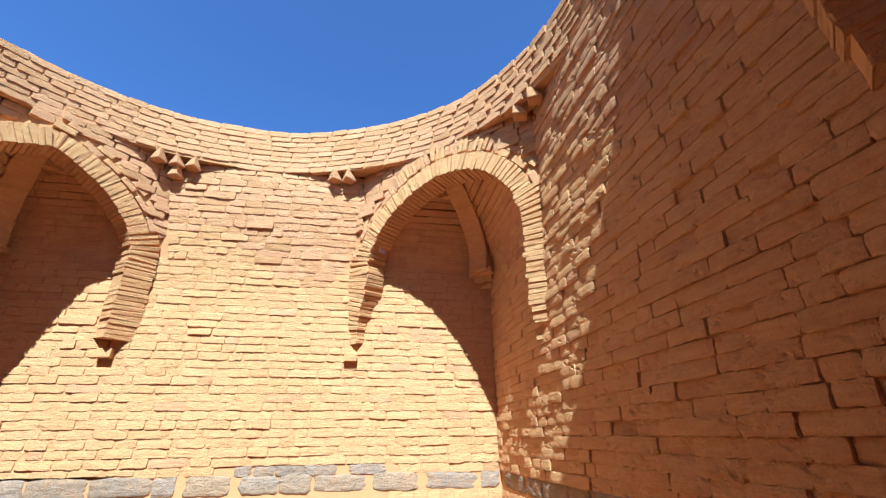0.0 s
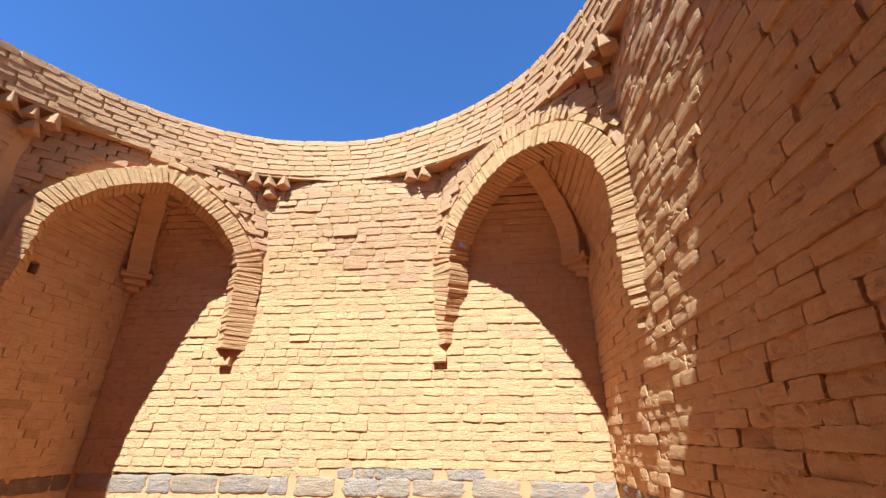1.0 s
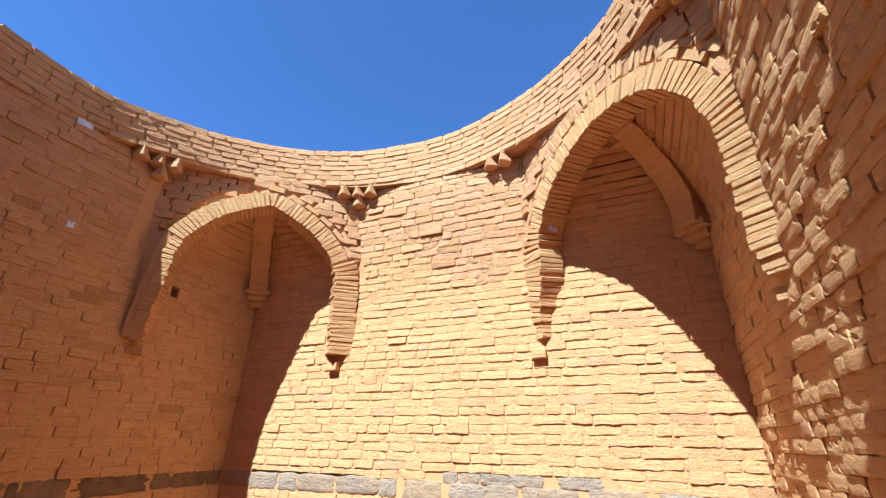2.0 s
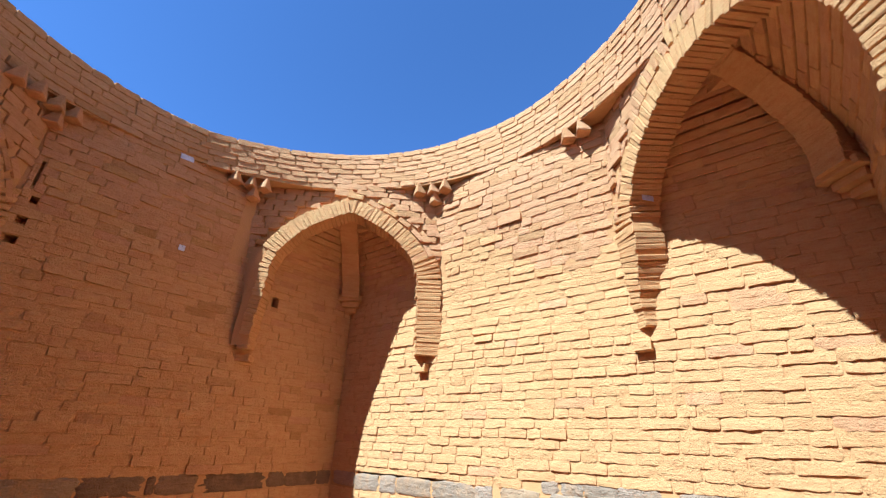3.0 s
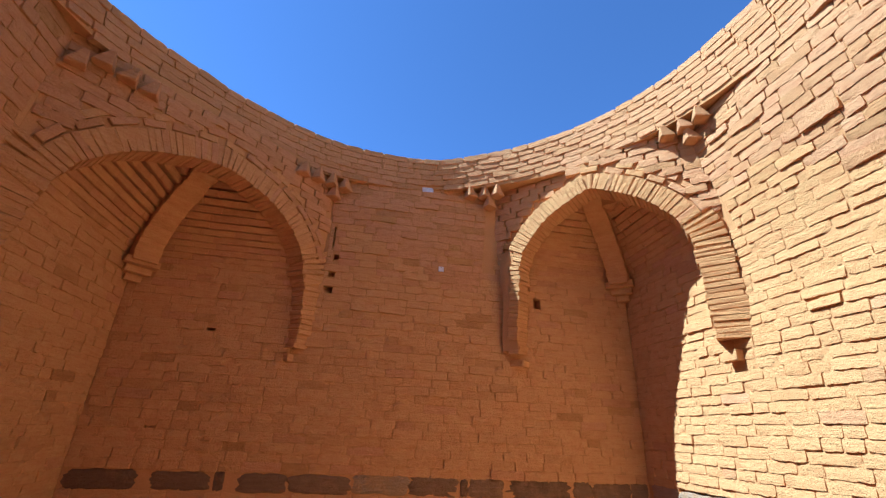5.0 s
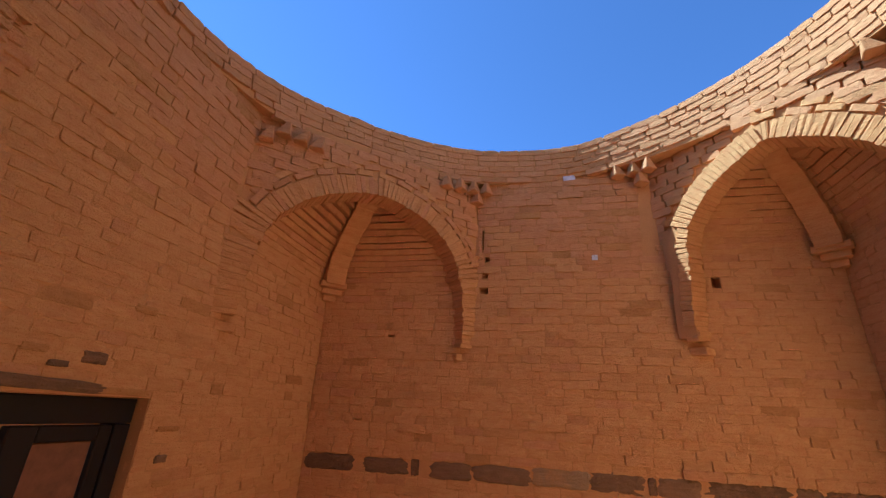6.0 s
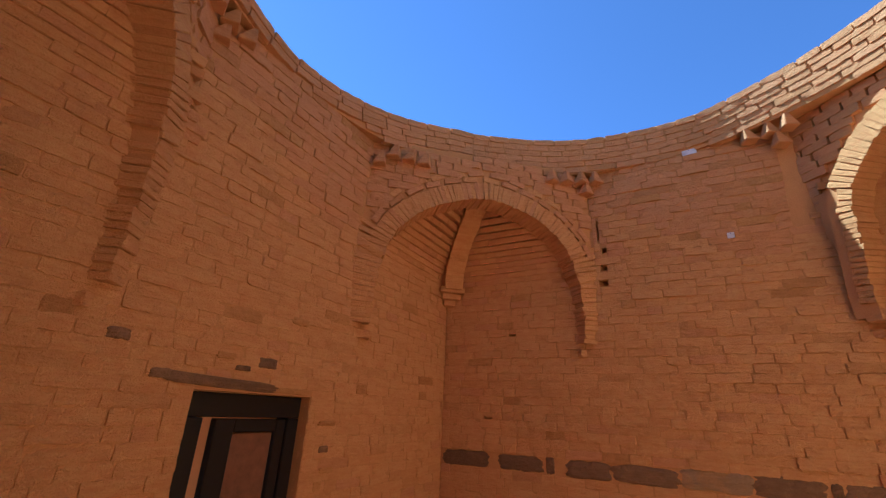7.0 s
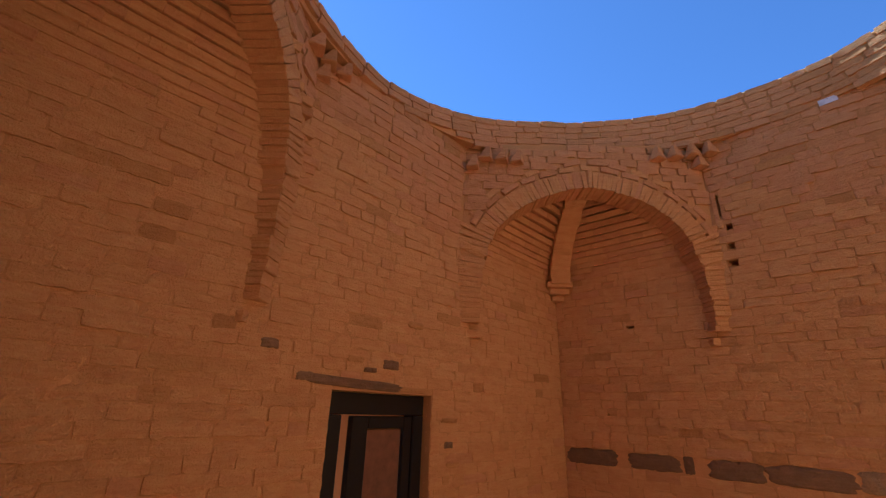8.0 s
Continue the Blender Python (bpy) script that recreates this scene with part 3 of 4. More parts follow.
def vault(c, root, put):
    """Stepped brick courses closing the corner behind the arch, and the rib on their seam."""
    back = c.front(3.3) + 0.17
    corner = Vector((c.cx, c.cy, 0))
    deep = corner.dot(c.d) - back
    z0 = c.spring + 0.02
    rise = c.apex + 0.16 - z0
    z = z0
    while z < z0 + rise - 0.02:
        w = deep * (1 - ((z - z0) / rise) ** 2)
        slope = (0.75 if c.cy > 0 else 0.35) * math.atan(1.41 * (z - z0) / rise * deep / rise)
        uc = c.mid * (1 - w / deep) + corner.dot(c.u) * (w / deep)
        tip = c.u * uc + c.d * (back + w) + Vector((0, 0, z))
        for side in (-1, 1):
            gx, gy = math.copysign(1, c.cx), math.copysign(1, c.cy)
            flank = c.u.x * side * c.cx > 0                 # on the east or west wall
            along = Vector((0, -gy, 0)) if flank else Vector((-gx, 0, 0))
            inward = Vector((-gx, 0, 0)) if flank else Vector((0, -gy, 0))
            s = rng.uniform(-0.08, 0.0)
            end = w / -along.dot(c.d) + (0.2 if c.name == "se" else 0.03)
            while s < end:
                ln = rng.choice((0.16, 0.2, 0.24))
                mid = min(s + ln / 2, end)
                o = tip + along * mid + inward * (rng.uniform(-0.003, 0.003) - 0.012 * math.sin(mid * 3))
                m = axes(o, inward.cross(Vector((0, 0, 1))), inward, Vector((0, 0, 1))) @ pose(0, 0, 0, rng.uniform(-1.5, 1.5) - math.degrees(slope), rng.uniform(-0.8, 0.8), rng.uniform(-0.6, 0.6))
                m = m @ pose(0, -0.09, 0) @ pose(0, 0, 0, 0, 90, 0)
                put("brick", CHUNK_MESH[rng.randrange(8), (OLD if rng.random() < 0.4 else BRICK).name], m, (0.93 / math.cos(slope), 1, ln / 0.177))
                s += ln
        z += 0.0455
    # mortar shell behind the courses
    v, f = [], []
    steps = 10
    for i in range(steps + 1):
        zz = z0 - 0.03 + (rise + 0.03) * i / steps
        w = deep * (1 - (max(0, zz - z0) / rise) ** 2)
        uc = c.mid * (1 - w / deep) + corner.dot(c.u) * (w / deep)
        gx, gy = math.copysign(1, c.cx), math.copysign(1, c.cy)
        tip = c.u * uc + c.d * (back + w) + Vector((0, 0, zz + 0.04))
        for side in (-1, 0, 1):
            flank = c.u.x * side * c.cx > 0
            along = Vector((0, -gy, 0)) if flank else Vector((-gx, 0, 0))
            inward = Vector((-gx, 0, 0)) if flank else Vector((0, -gy, 0))
            o = tip + c.d * 0.12 if side == 0 else tip + along * (w / -along.dot(c.d) + 0.25) - inward * 0.11
            v.append(root.matrix_basis.inverted() @ o)
    for i in range(steps):
        a = 3 * i
        f += [(a, a + 1, a + 4, a + 3), (a + 1, a + 2, a + 5, a + 4)]
    ob = new("vault_shell", mesh_of("vault_shell", v, f, MORTAR))
    ob.parent = root
    # rib: bricks laid across the seam, rising to the crown
    n = 22
    for i in range(n + 1):
        h = i / n * 0.95
        w = deep * (1 - h * h)
        zz = z0 + 0.05 + (rise - 0.05) * h
        uc = c.mid * (1 - w / deep) + corner.dot(c.u) * (w / deep)
        uc += {"nw": -0.06, "ne": 0.05}.get(c.name, 0.0) * h
        off = 0.22 - 0.10 * h
        tang = Vector((-2 * h * deep, rise)).normalized()
        Zr = c.d * tang.x + Vector((0, 0, tang.y))
        Yr = c.u.cross(Zr)
        m = axes(c.u * uc + c.d * (back + w - off + 0.06) + Vector((0, 0, zz)), c.u, Yr, Zr)
        put("rib_brick", CHUNK_MESH[rng.randrange(8), BRICK.name], m, (3.3 + rng.uniform(-0.1, 0.1), 0.62, 0.33))
    for k, (dw, dz, wd) in enumerate(((0.02, 0.0, 4.6), (0.07, -0.052, 3.4), (0.12, -0.104, 2.2))):
        m = axes(corner + c.d * (-0.20 + dw + 0.06) + Vector((0, 0, z0 + 0.02 + dz)), c.u, c.d, Vector((0, 0, 1)))
        put("rib_brick", CHUNK_MESH[k, BRICK.name], m, (wd, 0.7, 0.27))


ARCH_LABELS = {
    "ne": "sunlit pointed brick arch with ribbed corner vault",
    "nw": "half-lit pointed brick arch with ribbed corner vault",
    "sw": "shaded pointed brick arch with ribbed corner vault",
    "se": "dark brick corner arch with stepped vault courses",
}
arches = {c.name: squinch(c, ARCH_LABELS[c.name]) for c in CORNERS}


# ---------------------------------------------------------------- ring open to the sky
def ring():
    root = new("dome_ring")
    root.location = (RING_C.x, RING_C.y, 3.88)
    tagged(root, "open brick dome ring with a crumbling rim", "dome", kind="structure")
    inv = root.matrix_basis.inverted()
    N = 144
    v, f = [], []
    for i in range(N):
        a = 2 * math.pi * i / N
        ca, sa = math.cos(a), math.sin(a)
        jag = 0.012 * noise.noise((ca * 9, sa * 9, 0.3)) + 0.010 * noise.noise((ca * 40, sa * 40, 0.9))
        RR = ring_radius(a)
        xi, yi = RING_C.x + ca * RR, RING_C.y + sa * RR
        zb, zt = ring_bottom(xi, yi), rim_top(xi, yi) + jag
        for r, z in ((RR + 0.004, zb), (RR - 0.014, zt - 0.012), (RR + 0.0, zt + 0.004), (RR + 0.03, zt + 0.012), (RR + 0.25, zt + 0.01), (RR + 0.55, zt - 0.03), (RR + 0.66, 3.75), (RR + 0.66, 3.65), (RR + 0.3, 3.65), (RR + 0.2, zb + 0.02)):
            v.append(inv @ Vector((RING_C.x + ca * r, RING_C.y + sa * r, z)))
    K = 10
    for i in range(N):
        j = (i + 1) % N
        for k in range(K):
            f.append((K * i + k, K * i + (k + 1) % K, K * j + (k + 1) % K, K * j + k))
    core = new("ring_core", mesh_of("ring_core", v, f, MORTAR))
    core.parent = root
    near, rest = [], Heap()
    for course in range(13):
        a = rng.uniform(0, 0.1)
        stop = a + 2 * math.pi
        while a < stop - 0.03:
            ln = rng.choice((0.14, 0.18, 0.18, 0.22, 0.22))
            da = (ln + 0.004) / RING_R
            am = a + da / 2
            r = ring_radius(am) - 0.003 * (8 - course)
            x, y = RING_C.x + math.cos(am) * r, RING_C.y + math.sin(am) * r
            z = rim_top(x, y) - 0.004 - 0.0535 * (course + 0.5)
            if z > ring_bottom(x, y) + 0.012:
                n = Vector((-math.cos(am), -math.sin(am), 0))
                o = Vector((x, y, z + rng.uniform(-0.002, 0.002) + (rng.uniform(-0.004, 0.003) if course == 0 else 0))) + n * rng.uniform(-0.001, 0.003)
                X = Vector((n.y, -n.x, 0))
                e = 0.05
                slope = (rim_top(x + X.x * e, y + X.y * e) - rim_top(x - X.x * e, y - X.y * e)) / (2 * e)
                X = (X + Vector((0, 0, slope))).normalized()
                m = inv @ axes(o, X, n, X.cross(n)) @ pose(0, 0, 0, rng.uniform(0.5, 4.0), rng.uniform(-0.5, 0.5), rng.uniform(-0.4, 0.4))
                if abs((am - 1.9 + math.pi) % (2 * math.pi) - math.pi) < 1.9 and len(near) < 300:
                    near.append((ln, m))
                else:
                    rest.add(FLAT[ln][rng.randrange(8)], m @ Matrix.Diagonal((1, 1, 0.9, 1)))
            a += da
    for ln, m in near:
        ob = new("brick", FLAT_MESH[ln, rng.randrange(8)])
        ob.parent, ob.matrix_basis = root, m @ Matrix.Diagonal((1, 1, 0.9, 1))
    rest.link("ring_brickwork", OLD, root)
    # crumbled mortar left on the rim
    crumbs = Heap()
    bits = [chunk(0.05, 0.04, 0.03, 7100 + k, 0.008, 0.006) for k in range(6)]
    for i in range(1100):
        aa = rng.uniform(0, 2 * math.pi)
        r = ring_radius(aa) + rng.uniform(0.012, 0.10)
        x, y = RING_C.x + math.cos(aa) * r, RING_C.y + math.sin(aa) * r
        k = rng.uniform(0.15, 0.6)
        crumbs.add(bits[i % 6], inv @ Matrix.Translation((x, y, rim_top(x, y) + 0.006)) @ pose(0, 0, 0, rng.uniform(-20, 20), rng.uniform(-20, 20), rng.uniform(0, 360)) @ Matrix.Diagonal((k * 1.3, k, k, 1)))
    crumbs.link("rim_crumbs", CRUMB, root, "pale crumbled lime mortar on the rim")
    # brick teeth where the ring overhangs the angles of the eight sides
    three = ((-0.062, 0.045, -0.042), (0.0, 0.060, -0.042), (0.062, 0.045, -0.042))
    TEETH = {  # by arch and wall: along the ring in radians, back from its edge, down from its bed
        "nen": ((0.035, 0.055, -0.042), (0.105, 0.035, -0.042)),
        "nee": ((-0.06, 0.04, -0.030), (0.02, 0.05, -0.042)),
        "nwn": three + ((0.0, 0.095, -0.128),),
        "nww": three + ((-0.02, 0.095, -0.128),),
        "sww": ((-0.02, 0.03, -0.05), (0.05, 0.0, -0.06), (0.115, -0.035, -0.07), (0.18, -0.065, -0.08), (0.03, 0.05, -0.14)),
        "sws": ((-0.20, -0.065, -0.075), (-0.135, -0.04, -0.07), (-0.07, 0.0, -0.06), (-0.02, 0.05, -0.14)),
        "ses": three + ((0.0, 0.095, -0.128),),
        "see": three,
    }
    teeth = []
    for seed in range(4):
        vs, fs = chunk(0.10, 0.10, 0.095, 4242 + seed, 0.006, 0.004)
        # a brick corner set on edge that narrows upwards
        taper = lambda z: 0.64 - 0.76 * z / 0.095
        vs = [(x * taper(z) + 0.042 * (1 - taper(z)), y * taper(z) + 0.042 * (1 - taper(z)), z) for x, y, z in vs]
        teeth.append(mesh_of("corbel", vs, fs, OLD))
    for c in CORNERS:
        for side in (-1, 1):
            q = c.front(3.8)
            # angle where the arch's face meets the wall
            key = ("east" if c.cx > 0 else "west") if c.u.x * side * c.cx > 0 else ("north" if c.cy > 0 else "south")
            w = WALLS[key]
            base = w.n * (-w.off + w.lean)
            # solve base + s*w.x on the arch's face plane
            s = (q - base.dot(c.d)) / w.x.dot(c.d)
            V = base + w.x * s
            ang = math.atan2(V.y - RING_C.y, V.x - RING_C.x)
            zb = ring_bottom(V.x, V.y)
            for da, dr, dz in TEETH[c.name + key[0]]:
                aa = ang + da + rng.uniform(-0.006, 0.006)
                r = ring_radius(aa) + dr
                m = Matrix.Translation((RING_C.x + math.cos(aa) * r, RING_C.y + math.sin(aa) * r, zb + dz)) @ pose(0, 0, 0, rng.uniform(-4, 4), rng.uniform(-4, 4), math.degrees(aa) + 135 + rng.uniform(-7, 7))
                ob = new("corbel", teeth[rng.randrange(4)])
                ob.parent, ob.matrix_basis = root, inv @ m
    return root


ring()

# unseen flat slab over the corner masses, added to stop sun leaking in round the ring
v, f = [], []
half = 2.66
for i in range(64):
    a = 2 * math.pi * i / 64
    ca, sa = math.cos(a), math.sin(a)
    k = 1 / max(abs(ca), abs(sa))
    for r, z in ((2.3, 3.62), (half * k, 3.62), (half * k, 3.66), (2.3, 3.66)):
        v.append((ca * r, sa * r, z))
for i in range(64):
    j = (i + 1) % 64
    for k in range(4):
        f.append((4 * i + k, 4 * i + (k + 1) % 4, 4 * j + (k + 1) % 4, 4 * j + k))
tagged(new("roof_terrace", mesh_of("roof_terrace", v, f, MORTAR)), "flat mud roof round the dome ring", "roof", kind="structure")


# ---------------------------------------------------------------- doorway
def bar(bm, lo, hi, bevel=0.005):
    size = [b - a for a, b in zip(lo, hi)]
    worn_box(bm, size, Matrix.Translation([(a + b) / 2 for a, b in zip(lo, hi)]), bevel, 0.0)


def door():
    x0, x1, top = DOOR
    y = SOUTH - 0.05
    root = new("door_1")
    root.location = ((x0 + x1) / 2, y, 0)
    tagged(root, "black-painted door standing ajar in its frame", "door", kind="structure")
    o = root.location

    def piece(name, lo, hi, mat, parent, label="", turn=None):
        bm = bmesh.new()
        bar(bm, [a - b for a, b in zip(lo, o)], [a - b for a, b in zip(hi, o)])
        return part(name, bm, mat, parent, label)

    frame_ob = piece("door_frame", (x0 + 0.012, y - 0.10, top - 0.115), (x1, y, top - 0.006), BLACK, root, "black timber frame head")
    piece("jamb", (x1 - 0.11, y - 0.10, 0.0), (x1, y, top - 0.117), BLACK, root)
    piece("jamb", (x0 + 0.012, y - 0.10, 0.0), (x0 + 0.09, y, top - 0.117), BLACK, root)
    # leaf, a little behind the frame's face, leaving a gap beside the jamb
    yb = y - 0.012
    leaf = piece("leaf", (-0.03, yb - 0.045, 0.02), (0.075, yb, top - 0.122), BLACK, root, "black stile of the door leaf")
    piece("stile", (-0.348, yb - 0.045, 0.02), (-0.285, yb, top - 0.122), BLACK, leaf)
    piece("top_rail", (-0.283, yb - 0.045, top - 0.185), (-0.032, yb, top - 0.122), BLACK, leaf)
    piece("bottom_rail", (-0.283, yb - 0.045, 0.02), (-0.032, yb, 0.22), BLACK, leaf)
    piece("panel", (-0.283, yb - 0.032, 0.222), (-0.032, yb - 0.018, top - 0.187), PANEL, leaf, "brown wooden panel")


door()

# side walls and roof of the entrance passage behind the door
v, f = [], []
for lo, hi in (((DOOR[0] - 0.4, -3.7, 0.0), (DOOR[0], SOUTH - THICK, 2.3)), ((DOOR[1], -3.7, 0.0), (DOOR[1] + 0.4, SOUTH - THICK, 2.3)), ((DOOR[0], -3.7, DOOR[2]), (DOOR[1], SOUTH - THICK, 2.3))):
    bv, bf = box_parts(lo, hi)
    f += [tuple(i + len(v) for i in q) for q in bf]
    v += bv
tagged(new("wall_passage", mesh_of("wall_passage", v, f, MORTAR)), "mud-plastered entrance passage behind the door", "wall", kind="structure")


# ---------------------------------------------------------------- small cards fixed to the brickwork
def card(place, normal, w, h, label, roll=0):
    n = Vector(normal).normalized()
    X = Vector((n.y, -n.x, 0)).normalized()
    bm = bmesh.new()
    worn_box(bm, (w, 0.004, h), Matrix.Identity(4), 0.0012, 0.0)
    me = bpy.data.meshes.new("survey_tag")
    bm.to_mesh(me)
    bm.free()
    me.materials.append(PAPER)
    ob = new("survey_tag", me)
    ob.matrix_basis = axes(Vector(place), X, n, X.cross(n)) @ pose(0, 0, 0, 0, roll, 0)
    bm = bmesh.new()
    bmesh.ops.create_uvsphere(bm, u_segments=8, v_segments=5, radius=0.004, matrix=Matrix.Translation((0, 0.003, h * 0.3)))
    part("nail", bm, STEEL, ob, "small steel nail head")
    return tagged(ob, label, "tag", group="survey tags")


card((WEST + 0.045, 0.13, 3.83), (1, 0, 0), 0.10, 0.045, "small white card nailed to the shaded brick wall", 4)
card((WEST + 0.025, 0.29, 3.09), (1, 0, 0), 0.045, 0.045, "tiny square white card on the shaded brick wall")
card((0.99, 1.845, 3.225), (0.707, -0.707, 0), 0.075, 0.04, "white card fixed inside the sunlit brick arch", -6)


# ---------------------------------------------------------------- stone course at the foot of the brickwork
def stone_shape(length, height, seed):
    """Rough field stone bedded in mud: ragged outline, split face; x along, y out, z up."""
    r = random.Random(seed)
    n, off = 36, r.uniform(0, 50)
    rim, mid, verts, faces = [], [], [], []
    for i in range(n):
        a = 2 * math.pi * i / n
        ca, sa = math.cos(a), math.sin(a)
        k = (abs(ca) ** 9 + abs(sa) ** 9) ** (-1 / 9)
        k *= 1 + 0.13 * noise.noise((ca * 2.2 + off, sa * 2.2, 0)) + 0.05 * noise.noise((ca * 7 + off, sa * 7, 9.0)) + r.uniform(-0.035, 0.03)
        rim.append((ca * k * length / 2, sa * k * height / 2))
    lift = lambda x, z, d: d + 0.005 * noise.noise((x * 14 + off, z * 18, 3.0)) + 0.004 * noise.noise((x * 45 + off, z * 45, 7.0))
    for f, d in ((1.0, 0.052), (0.94, 0.057), (0.6, 0.059), (0.28, 0.059)):
        verts += [(x * f, lift(x * f, z * f, d), z * f) for x, z in rim]
    verts.append((0, lift(0, 0, 0.061), 0))
    verts += [(x * 1.0, -0.02, z * 1.0) for x, z in rim]
    for ring_no in range(3):
        for i in range(n):
            j = (i + 1) % n
            a, b = ring_no * n, ring_no * n + n
            faces.append((a + i, b + i, b + j, a + j))
    for i in range(n):
        j = (i + 1) % n
        faces.append((3 * n + i, 4 * n, 3 * n + j))
        faces.append((i, j, 4 * n + 1 + j, 4 * n + 1 + i))
    return verts, faces


ROW = {  # the stones of the course, by their ends along the wall (x on the north side, y on the west side)
    "north": ((-1.98, -1.72), (-1.69, -1.42), (-1.39, -1.22), (-1.19, -0.86), (-0.82, -0.465), (-0.445, -0.31), (-0.235, 0.03), (0.115, 0.357), (0.376, 0.57), (0.615, 0.95), (1.03, 1.325), (1.42, 1.775), (1.825, 1.96)),
    "west": ((-2.0, -1.62), (-1.51, -1.17), (-1.14, -1.08), (-0.98, -0.69), (-0.66, -0.28), (-0.24, 0.13), (0.147, 0.48), (0.51, 0.56), (0.578, 0.824), (0.866, 1.325), (1.372, 1.52), (1.53, 1.83), (1.85, 1.98)),
    "east": ((-1.9, -1.6), (-1.57, -1.3), (-1.27, -1.0), (-0.96, -0.66), (-0.64, -0.4), (-0.37, -0.05), (-0.02, 0.2), (0.23, 0.55), (0.58, 0.8), (0.83, 1.15), (1.18, 1.42), (1.46, 1.9)),
}
UPPER = ((0.06, 0.168), (0.19, 0.32), (0.335, 0.52), (0.53, 0.742), (0.85, 1.095))     # thin stones above, on the north side


def stones(key):
    w, root = WALLS[key], wall_obs[key]

    def lay(lo, hi, z0, z1, mat):
        ends = sorted((Vector((lo, lo, 0)).dot(w.x), Vector((hi, hi, 0)).dot(w.x)))
        o = w.at(sum(ends) / 2, (z0 + z1) / 2, rng.uniform(-0.056, -0.051) if key == "west" else rng.uniform(-0.054, -0.048))
        ob = new("stone", mesh_of("stone", *stone_shape((hi - lo) * 1.08, z1 - z0 + 0.016, 5000 + rng.randrange(4000)), mat, True))
        ob.parent = root
        ob.matrix_basis = axes(o, w.x, w.n, Vector((0, 0, 1))) @ pose(0, 0, 0, rng.uniform(-1, 2), rng.uniform(-2, 2), rng.uniform(-0.5, 0.5))

    for lo, hi in ROW[key]:
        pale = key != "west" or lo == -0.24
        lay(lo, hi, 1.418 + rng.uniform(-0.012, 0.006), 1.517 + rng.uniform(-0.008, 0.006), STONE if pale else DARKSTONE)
    if key == "north":
        for lo, hi in UPPER:
            lay(lo, hi, 1.521, 1.576 + rng.uniform(-0.006, 0.002), STONE)


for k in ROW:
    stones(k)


# ---------------------------------------------------------------- bricks of the walls
NEAR = {  # the stretch of each wall whose bricks are parts of their own: along from, to, height from, to
    "north": (-1.5, 0.9, 1.45, 2.75), "west": (-1.3, 1.0, 1.45, 2.9), "south": (-1.6, 0.9, 1.45, 2.9), "east": (-0.6, 1.3, 1.45, 2.9),
}


def south_stone(name, x, z, wd, hi, mat, label="", out=-0.050, tilt=0.0):
    w = WALLS["south"]
    ob = new(name, mesh_of(name, *stone_shape(wd, hi, 300 + int(x * 1000)), mat, True))
    ob.parent = wall_obs["south"]
    ob.matrix_basis = axes(w.at(x, z, out), w.x, w.n, Vector((0, 0, 1))) @ pose(0, 0, 0, 0, tilt, 0)
    return tagged(ob, label)


south_stone("lintel", 0.10, DOOR[2] + 0.036, 0.60, 0.046, DARKSTONE, "grey-brown stone lintel over the doorway", -0.044, -2.0)
south_stone("lintel", -0.29, DOOR[2] + 0.022, 0.26, 0.030, FIRED, "", -0.047, -1.0)
for x, z, wd, hi, mat in ((-0.106, 2.0, 0.11, 0.05, DARKSTONE), (0.616, 2.035, 0.085, 0.045, DARKSTONE), (-0.597, 1.572, 0.075, 0.036, DARKSTONE),
                          (-0.58, 1.385, 0.06, 0.05, FIRED), (0.14, 2.01, 0.10, 0.03, FIRED), (0.037, 1.962, 0.08, 0.025, DARKSTONE), (0.42, 1.905, 0.09, 0.04, DARKSTONE),
                          (-0.60, 1.71, 0.14, 0.026, FIRED), (-0.278, 2.251, 0.12, 0.04, FIRED), (0.72, 2.30, 0.14, 0.045, FIRED), (-0.64, 1.46, 0.12, 0.03, FIRED)):
    south_stone("dark_brick", x, z, wd, hi, mat, "", -0.047)


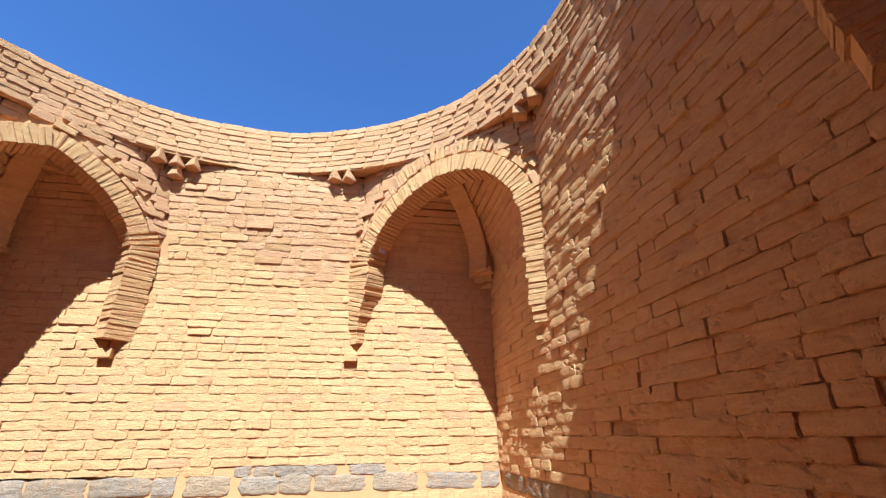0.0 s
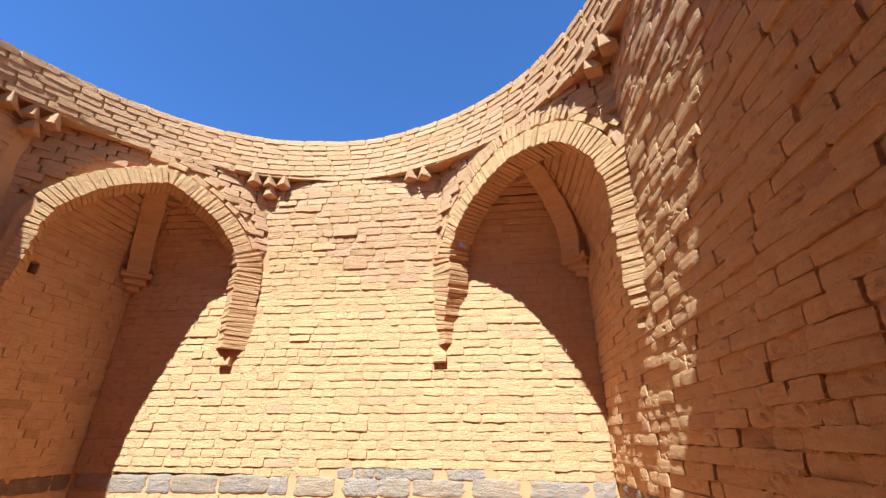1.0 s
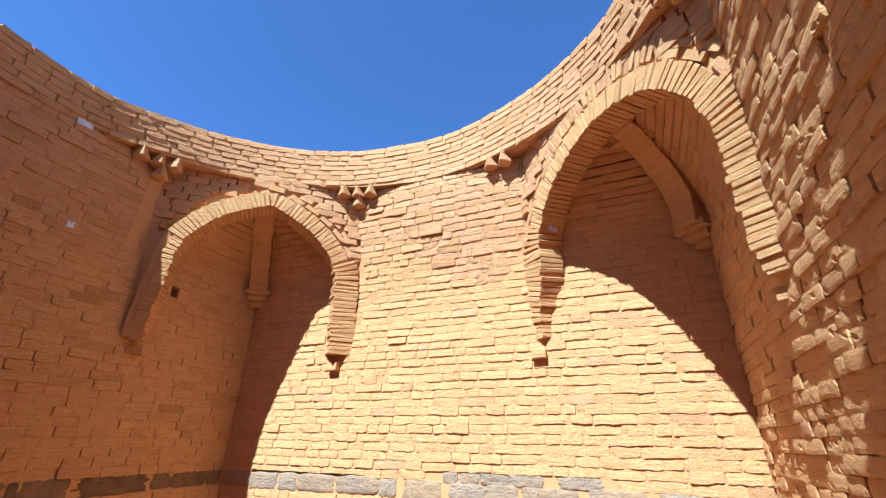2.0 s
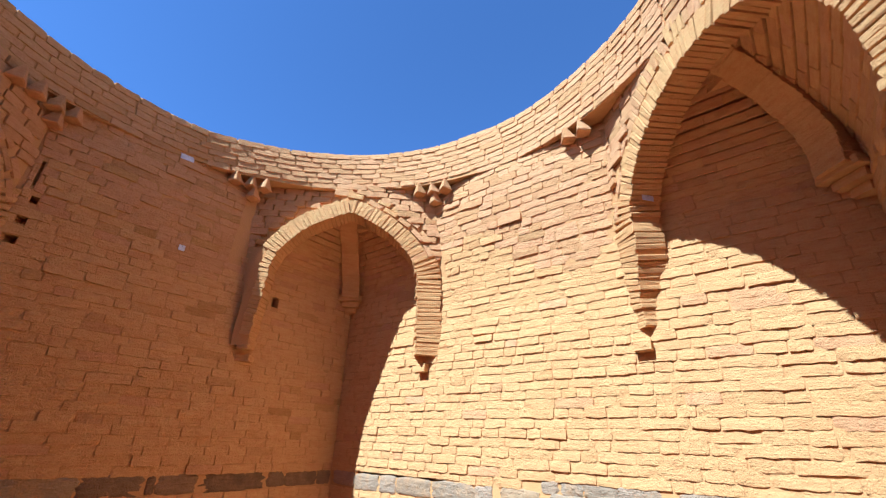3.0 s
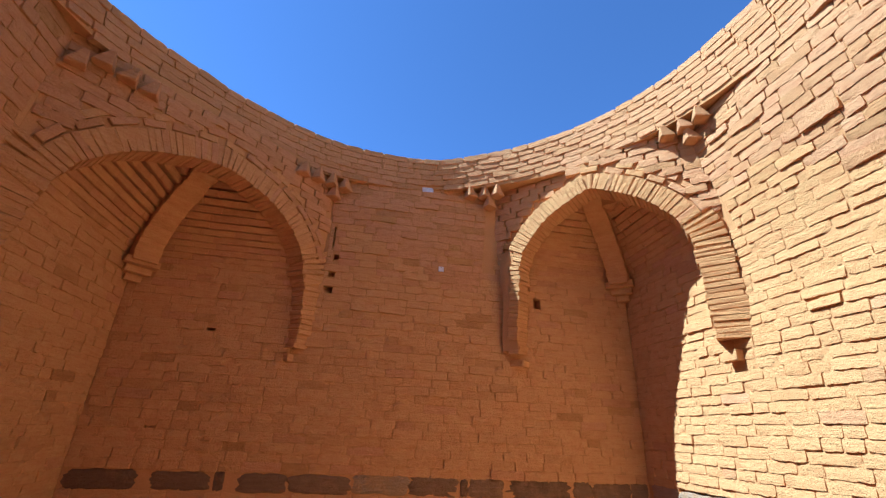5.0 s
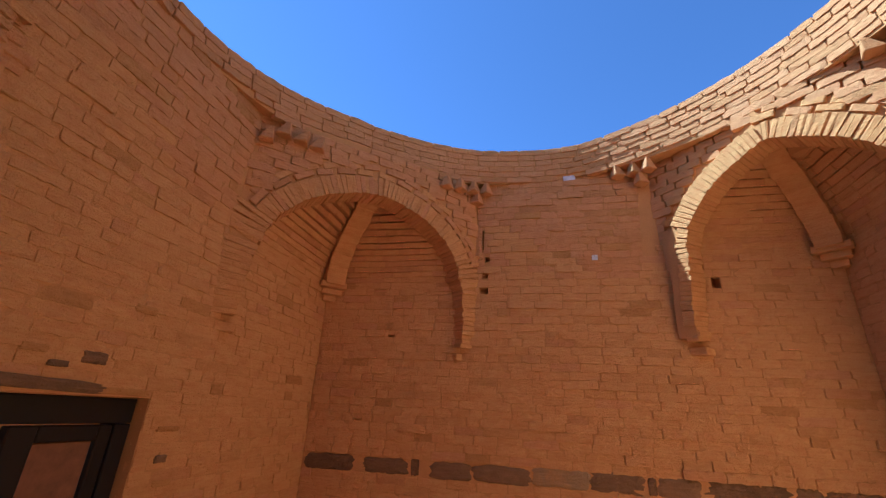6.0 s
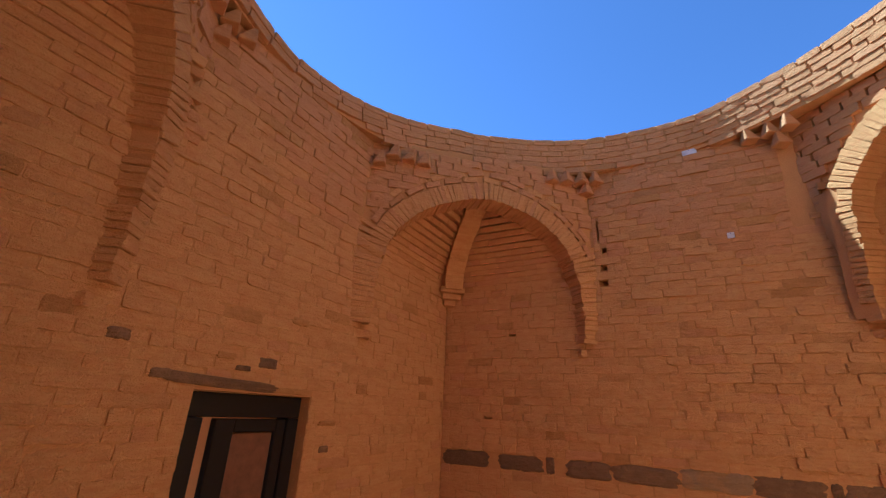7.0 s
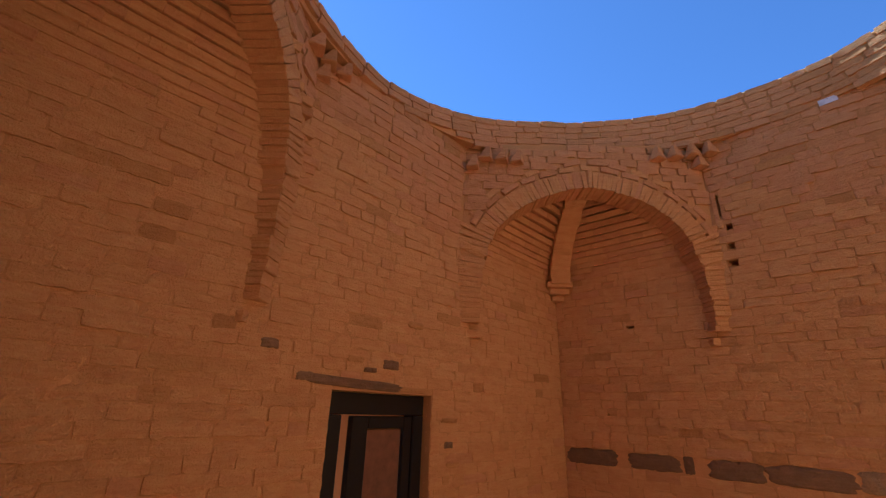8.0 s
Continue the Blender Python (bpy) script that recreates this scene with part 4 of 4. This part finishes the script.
def lay_wall(key):
    w, root = WALLS[key], wall_obs[key]
    rest, rest_old, rest_fired, count = Heap(), Heap(), Heap(), 0
    high = 0.0575 if key == "east" else COURSE
    levels = [1.16 + high * (i + 0.5) for i in range(4)] + [1.462 + high * (i + 0.5) for i in range(0 if key == "south" else 1, 50)]
    if key == "south":
        levels.insert(4, 1.432)
    s_lo, s_hi, z_lo, z_hi = NEAR[key]
    for course, z in enumerate(levels):
        if z > SPRING + 0.08:
            q = 2.64 / math.sqrt(2)
            lim = q * math.sqrt(2) - (w.off - w.lean * smooth(2.7, 3.9, z)) + 0.04
            a, b = -lim, lim
        else:
            a, b = w.s0 + 0.004, w.s1 - 0.004
        s = a - rng.uniform(0, 0.10)
        while s < b:
            ln = rng.choice((0.10, 0.14, 0.18, 0.18, 0.22) if key == "east" else (0.10, 0.14, 0.18, 0.22, 0.22, 0.26))
            lo, hi = max(s, a), min(s + ln, b)
            s += ln
            if hi - lo < 0.04:
                continue
            mid, real = (lo + hi) / 2, hi - lo
            p = w.at(mid, z)
            if z > ring_bottom(p.x, p.y) + 0.01 or (key == "north" and z < 1.57 and any(u0 - real / 2 < -mid < u1 + real / 2 for u0, u1 in UPPER)):
                continue
            if key == "south" and z - COURSE / 2 < DOOR[2] and hi > DOOR[0] and lo < DOOR[1]:
                for lo2, hi2 in ((lo, DOOR[0]), (DOOR[1], hi)):
                    if hi2 - lo2 > 0.04:
                        kind = min(LENGTHS, key=lambda q: abs(q - (hi2 - lo2)))
                        m = axes(w.at((lo2 + hi2) / 2, z, 0.008), w.x, w.n, Vector((0, 0, 1)))
                        rest.add(FACE[kind][rng.randrange(8)], m @ Matrix.Diagonal(((hi2 - lo2) / kind, 1, 1, 1)))
                continue
            gap = next((h for h in HOLES[key] if lo < h[0] + h[2] / 2 and hi > h[0] - h[2] / 2 and abs(z - h[1]) < (h[3] + high) / 2 - 0.018), None)
            if gap:
                for lo2, hi2 in ((lo, gap[0] - gap[2] / 2), (gap[0] + gap[2] / 2, hi)):
                    if hi2 - lo2 > 0.015:
                        kind = min(LENGTHS, key=lambda q: abs(q - (hi2 - lo2)))
                        m = axes(w.at((lo2 + hi2) / 2, z, 0.008), w.x, w.n, Vector((0, 0, 1)))
                        (rest_old if z > 3.0 else rest).add(FACE[kind][rng.randrange(8)], m @ Matrix.Diagonal(((hi2 - lo2) / kind, 1, high / COURSE, 1)))
                continue
            wave = 0.009 * noise.noise((mid * 0.9, course * 0.13, len(key))) + 0.004 * noise.noise((mid * 3, course * 0.7, 5.1))
            proud = (0.006 + 0.0055 * noise.noise((mid * 1.7, course * 0.9, len(key) + 1.7)) + (0.004 if key == "north" else 0.009) * rng.random() ** 2 + (0.007 if rng.random() < 0.04 else 0)) + (rng.uniform(0.001, 0.006) if key == "east" else 0) + 0.003 * noise.noise((mid * 1.2, z * 1.2, len(key) + 3.3))
            if key == "east":
                proud = 0.005 + 0.015 * rng.random()
            kind = min(LENGTHS, key=lambda q: abs(q - real))
            shapes, meshes = (WORN, WORN_MESH) if key == "east" else (FACE, FACE_MESH)
            batter = math.degrees((w.at(mid, z + 0.03) - w.at(mid, z - 0.03)).dot(w.n) / 0.06)
            m = axes(w.at(mid, z + wave, max(0.0045, proud * (0.7 if key == "south" else 1.0))), w.x, w.n, Vector((0, 0, 1))) @ (pose(0, 0, 0, rng.uniform(1.5, 6.0) - batter, rng.uniform(-0.7, 0.7), rng.uniform(-0.5, 0.5)) if key == "north" else pose(0, 0, 0, (rng.uniform(1.0, 6.0) if key == "east" else rng.uniform(0.0, 4.5)) - batter, rng.uniform(-0.8, 0.8), rng.uniform(-1.0, 4.0) if key == "east" else rng.uniform(-0.7, 0.7)))
            m = m @ Matrix.Diagonal(((real - (rng.uniform(0.002, 0.010) if key == "east" else 0)) / kind, 1, high / COURSE, 1))
            if key == "north" and course == 4 and 0.6 < mid < 1.7:
                m = m @ pose(0, 0, 0.009) @ Matrix.Diagonal((1, 1.0, 0.80, 1))
            elif key == "north" and (rng.random() < 0.035 or (abs(z - 2.7025) < 0.01 and -1.52 < mid < -1.08)):      # washed-out joint above the brick
                m = m @ pose(0, 0, -0.006) @ Matrix.Diagonal((1, 1, 0.80, 1))
            old = z > 3.15 + 0.5 * noise.noise((mid * 1.1, z, 9.0)) or rng.random() < 0.03
            fired = key in ("west", "south") and real < 0.23 and rng.random() < 0.04
            if s_lo < mid < s_hi and z_lo < z < z_hi and count < 300:
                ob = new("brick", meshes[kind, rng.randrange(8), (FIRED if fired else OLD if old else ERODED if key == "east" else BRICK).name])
                ob.parent, ob.matrix_basis = root, m
                count += 1
            else:
                (rest_fired if fired else rest_old if old else rest).add(shapes[kind][rng.randrange(8)], m)
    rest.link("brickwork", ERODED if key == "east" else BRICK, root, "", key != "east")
    rest_fired.link("fired_brickwork", FIRED, root, "darker red-brown fired bricks")
    rest_old.link("old_brickwork", OLD, root, "older pinkish brickwork", key != "east")


for k in WALLS:
    lay_wall(k)
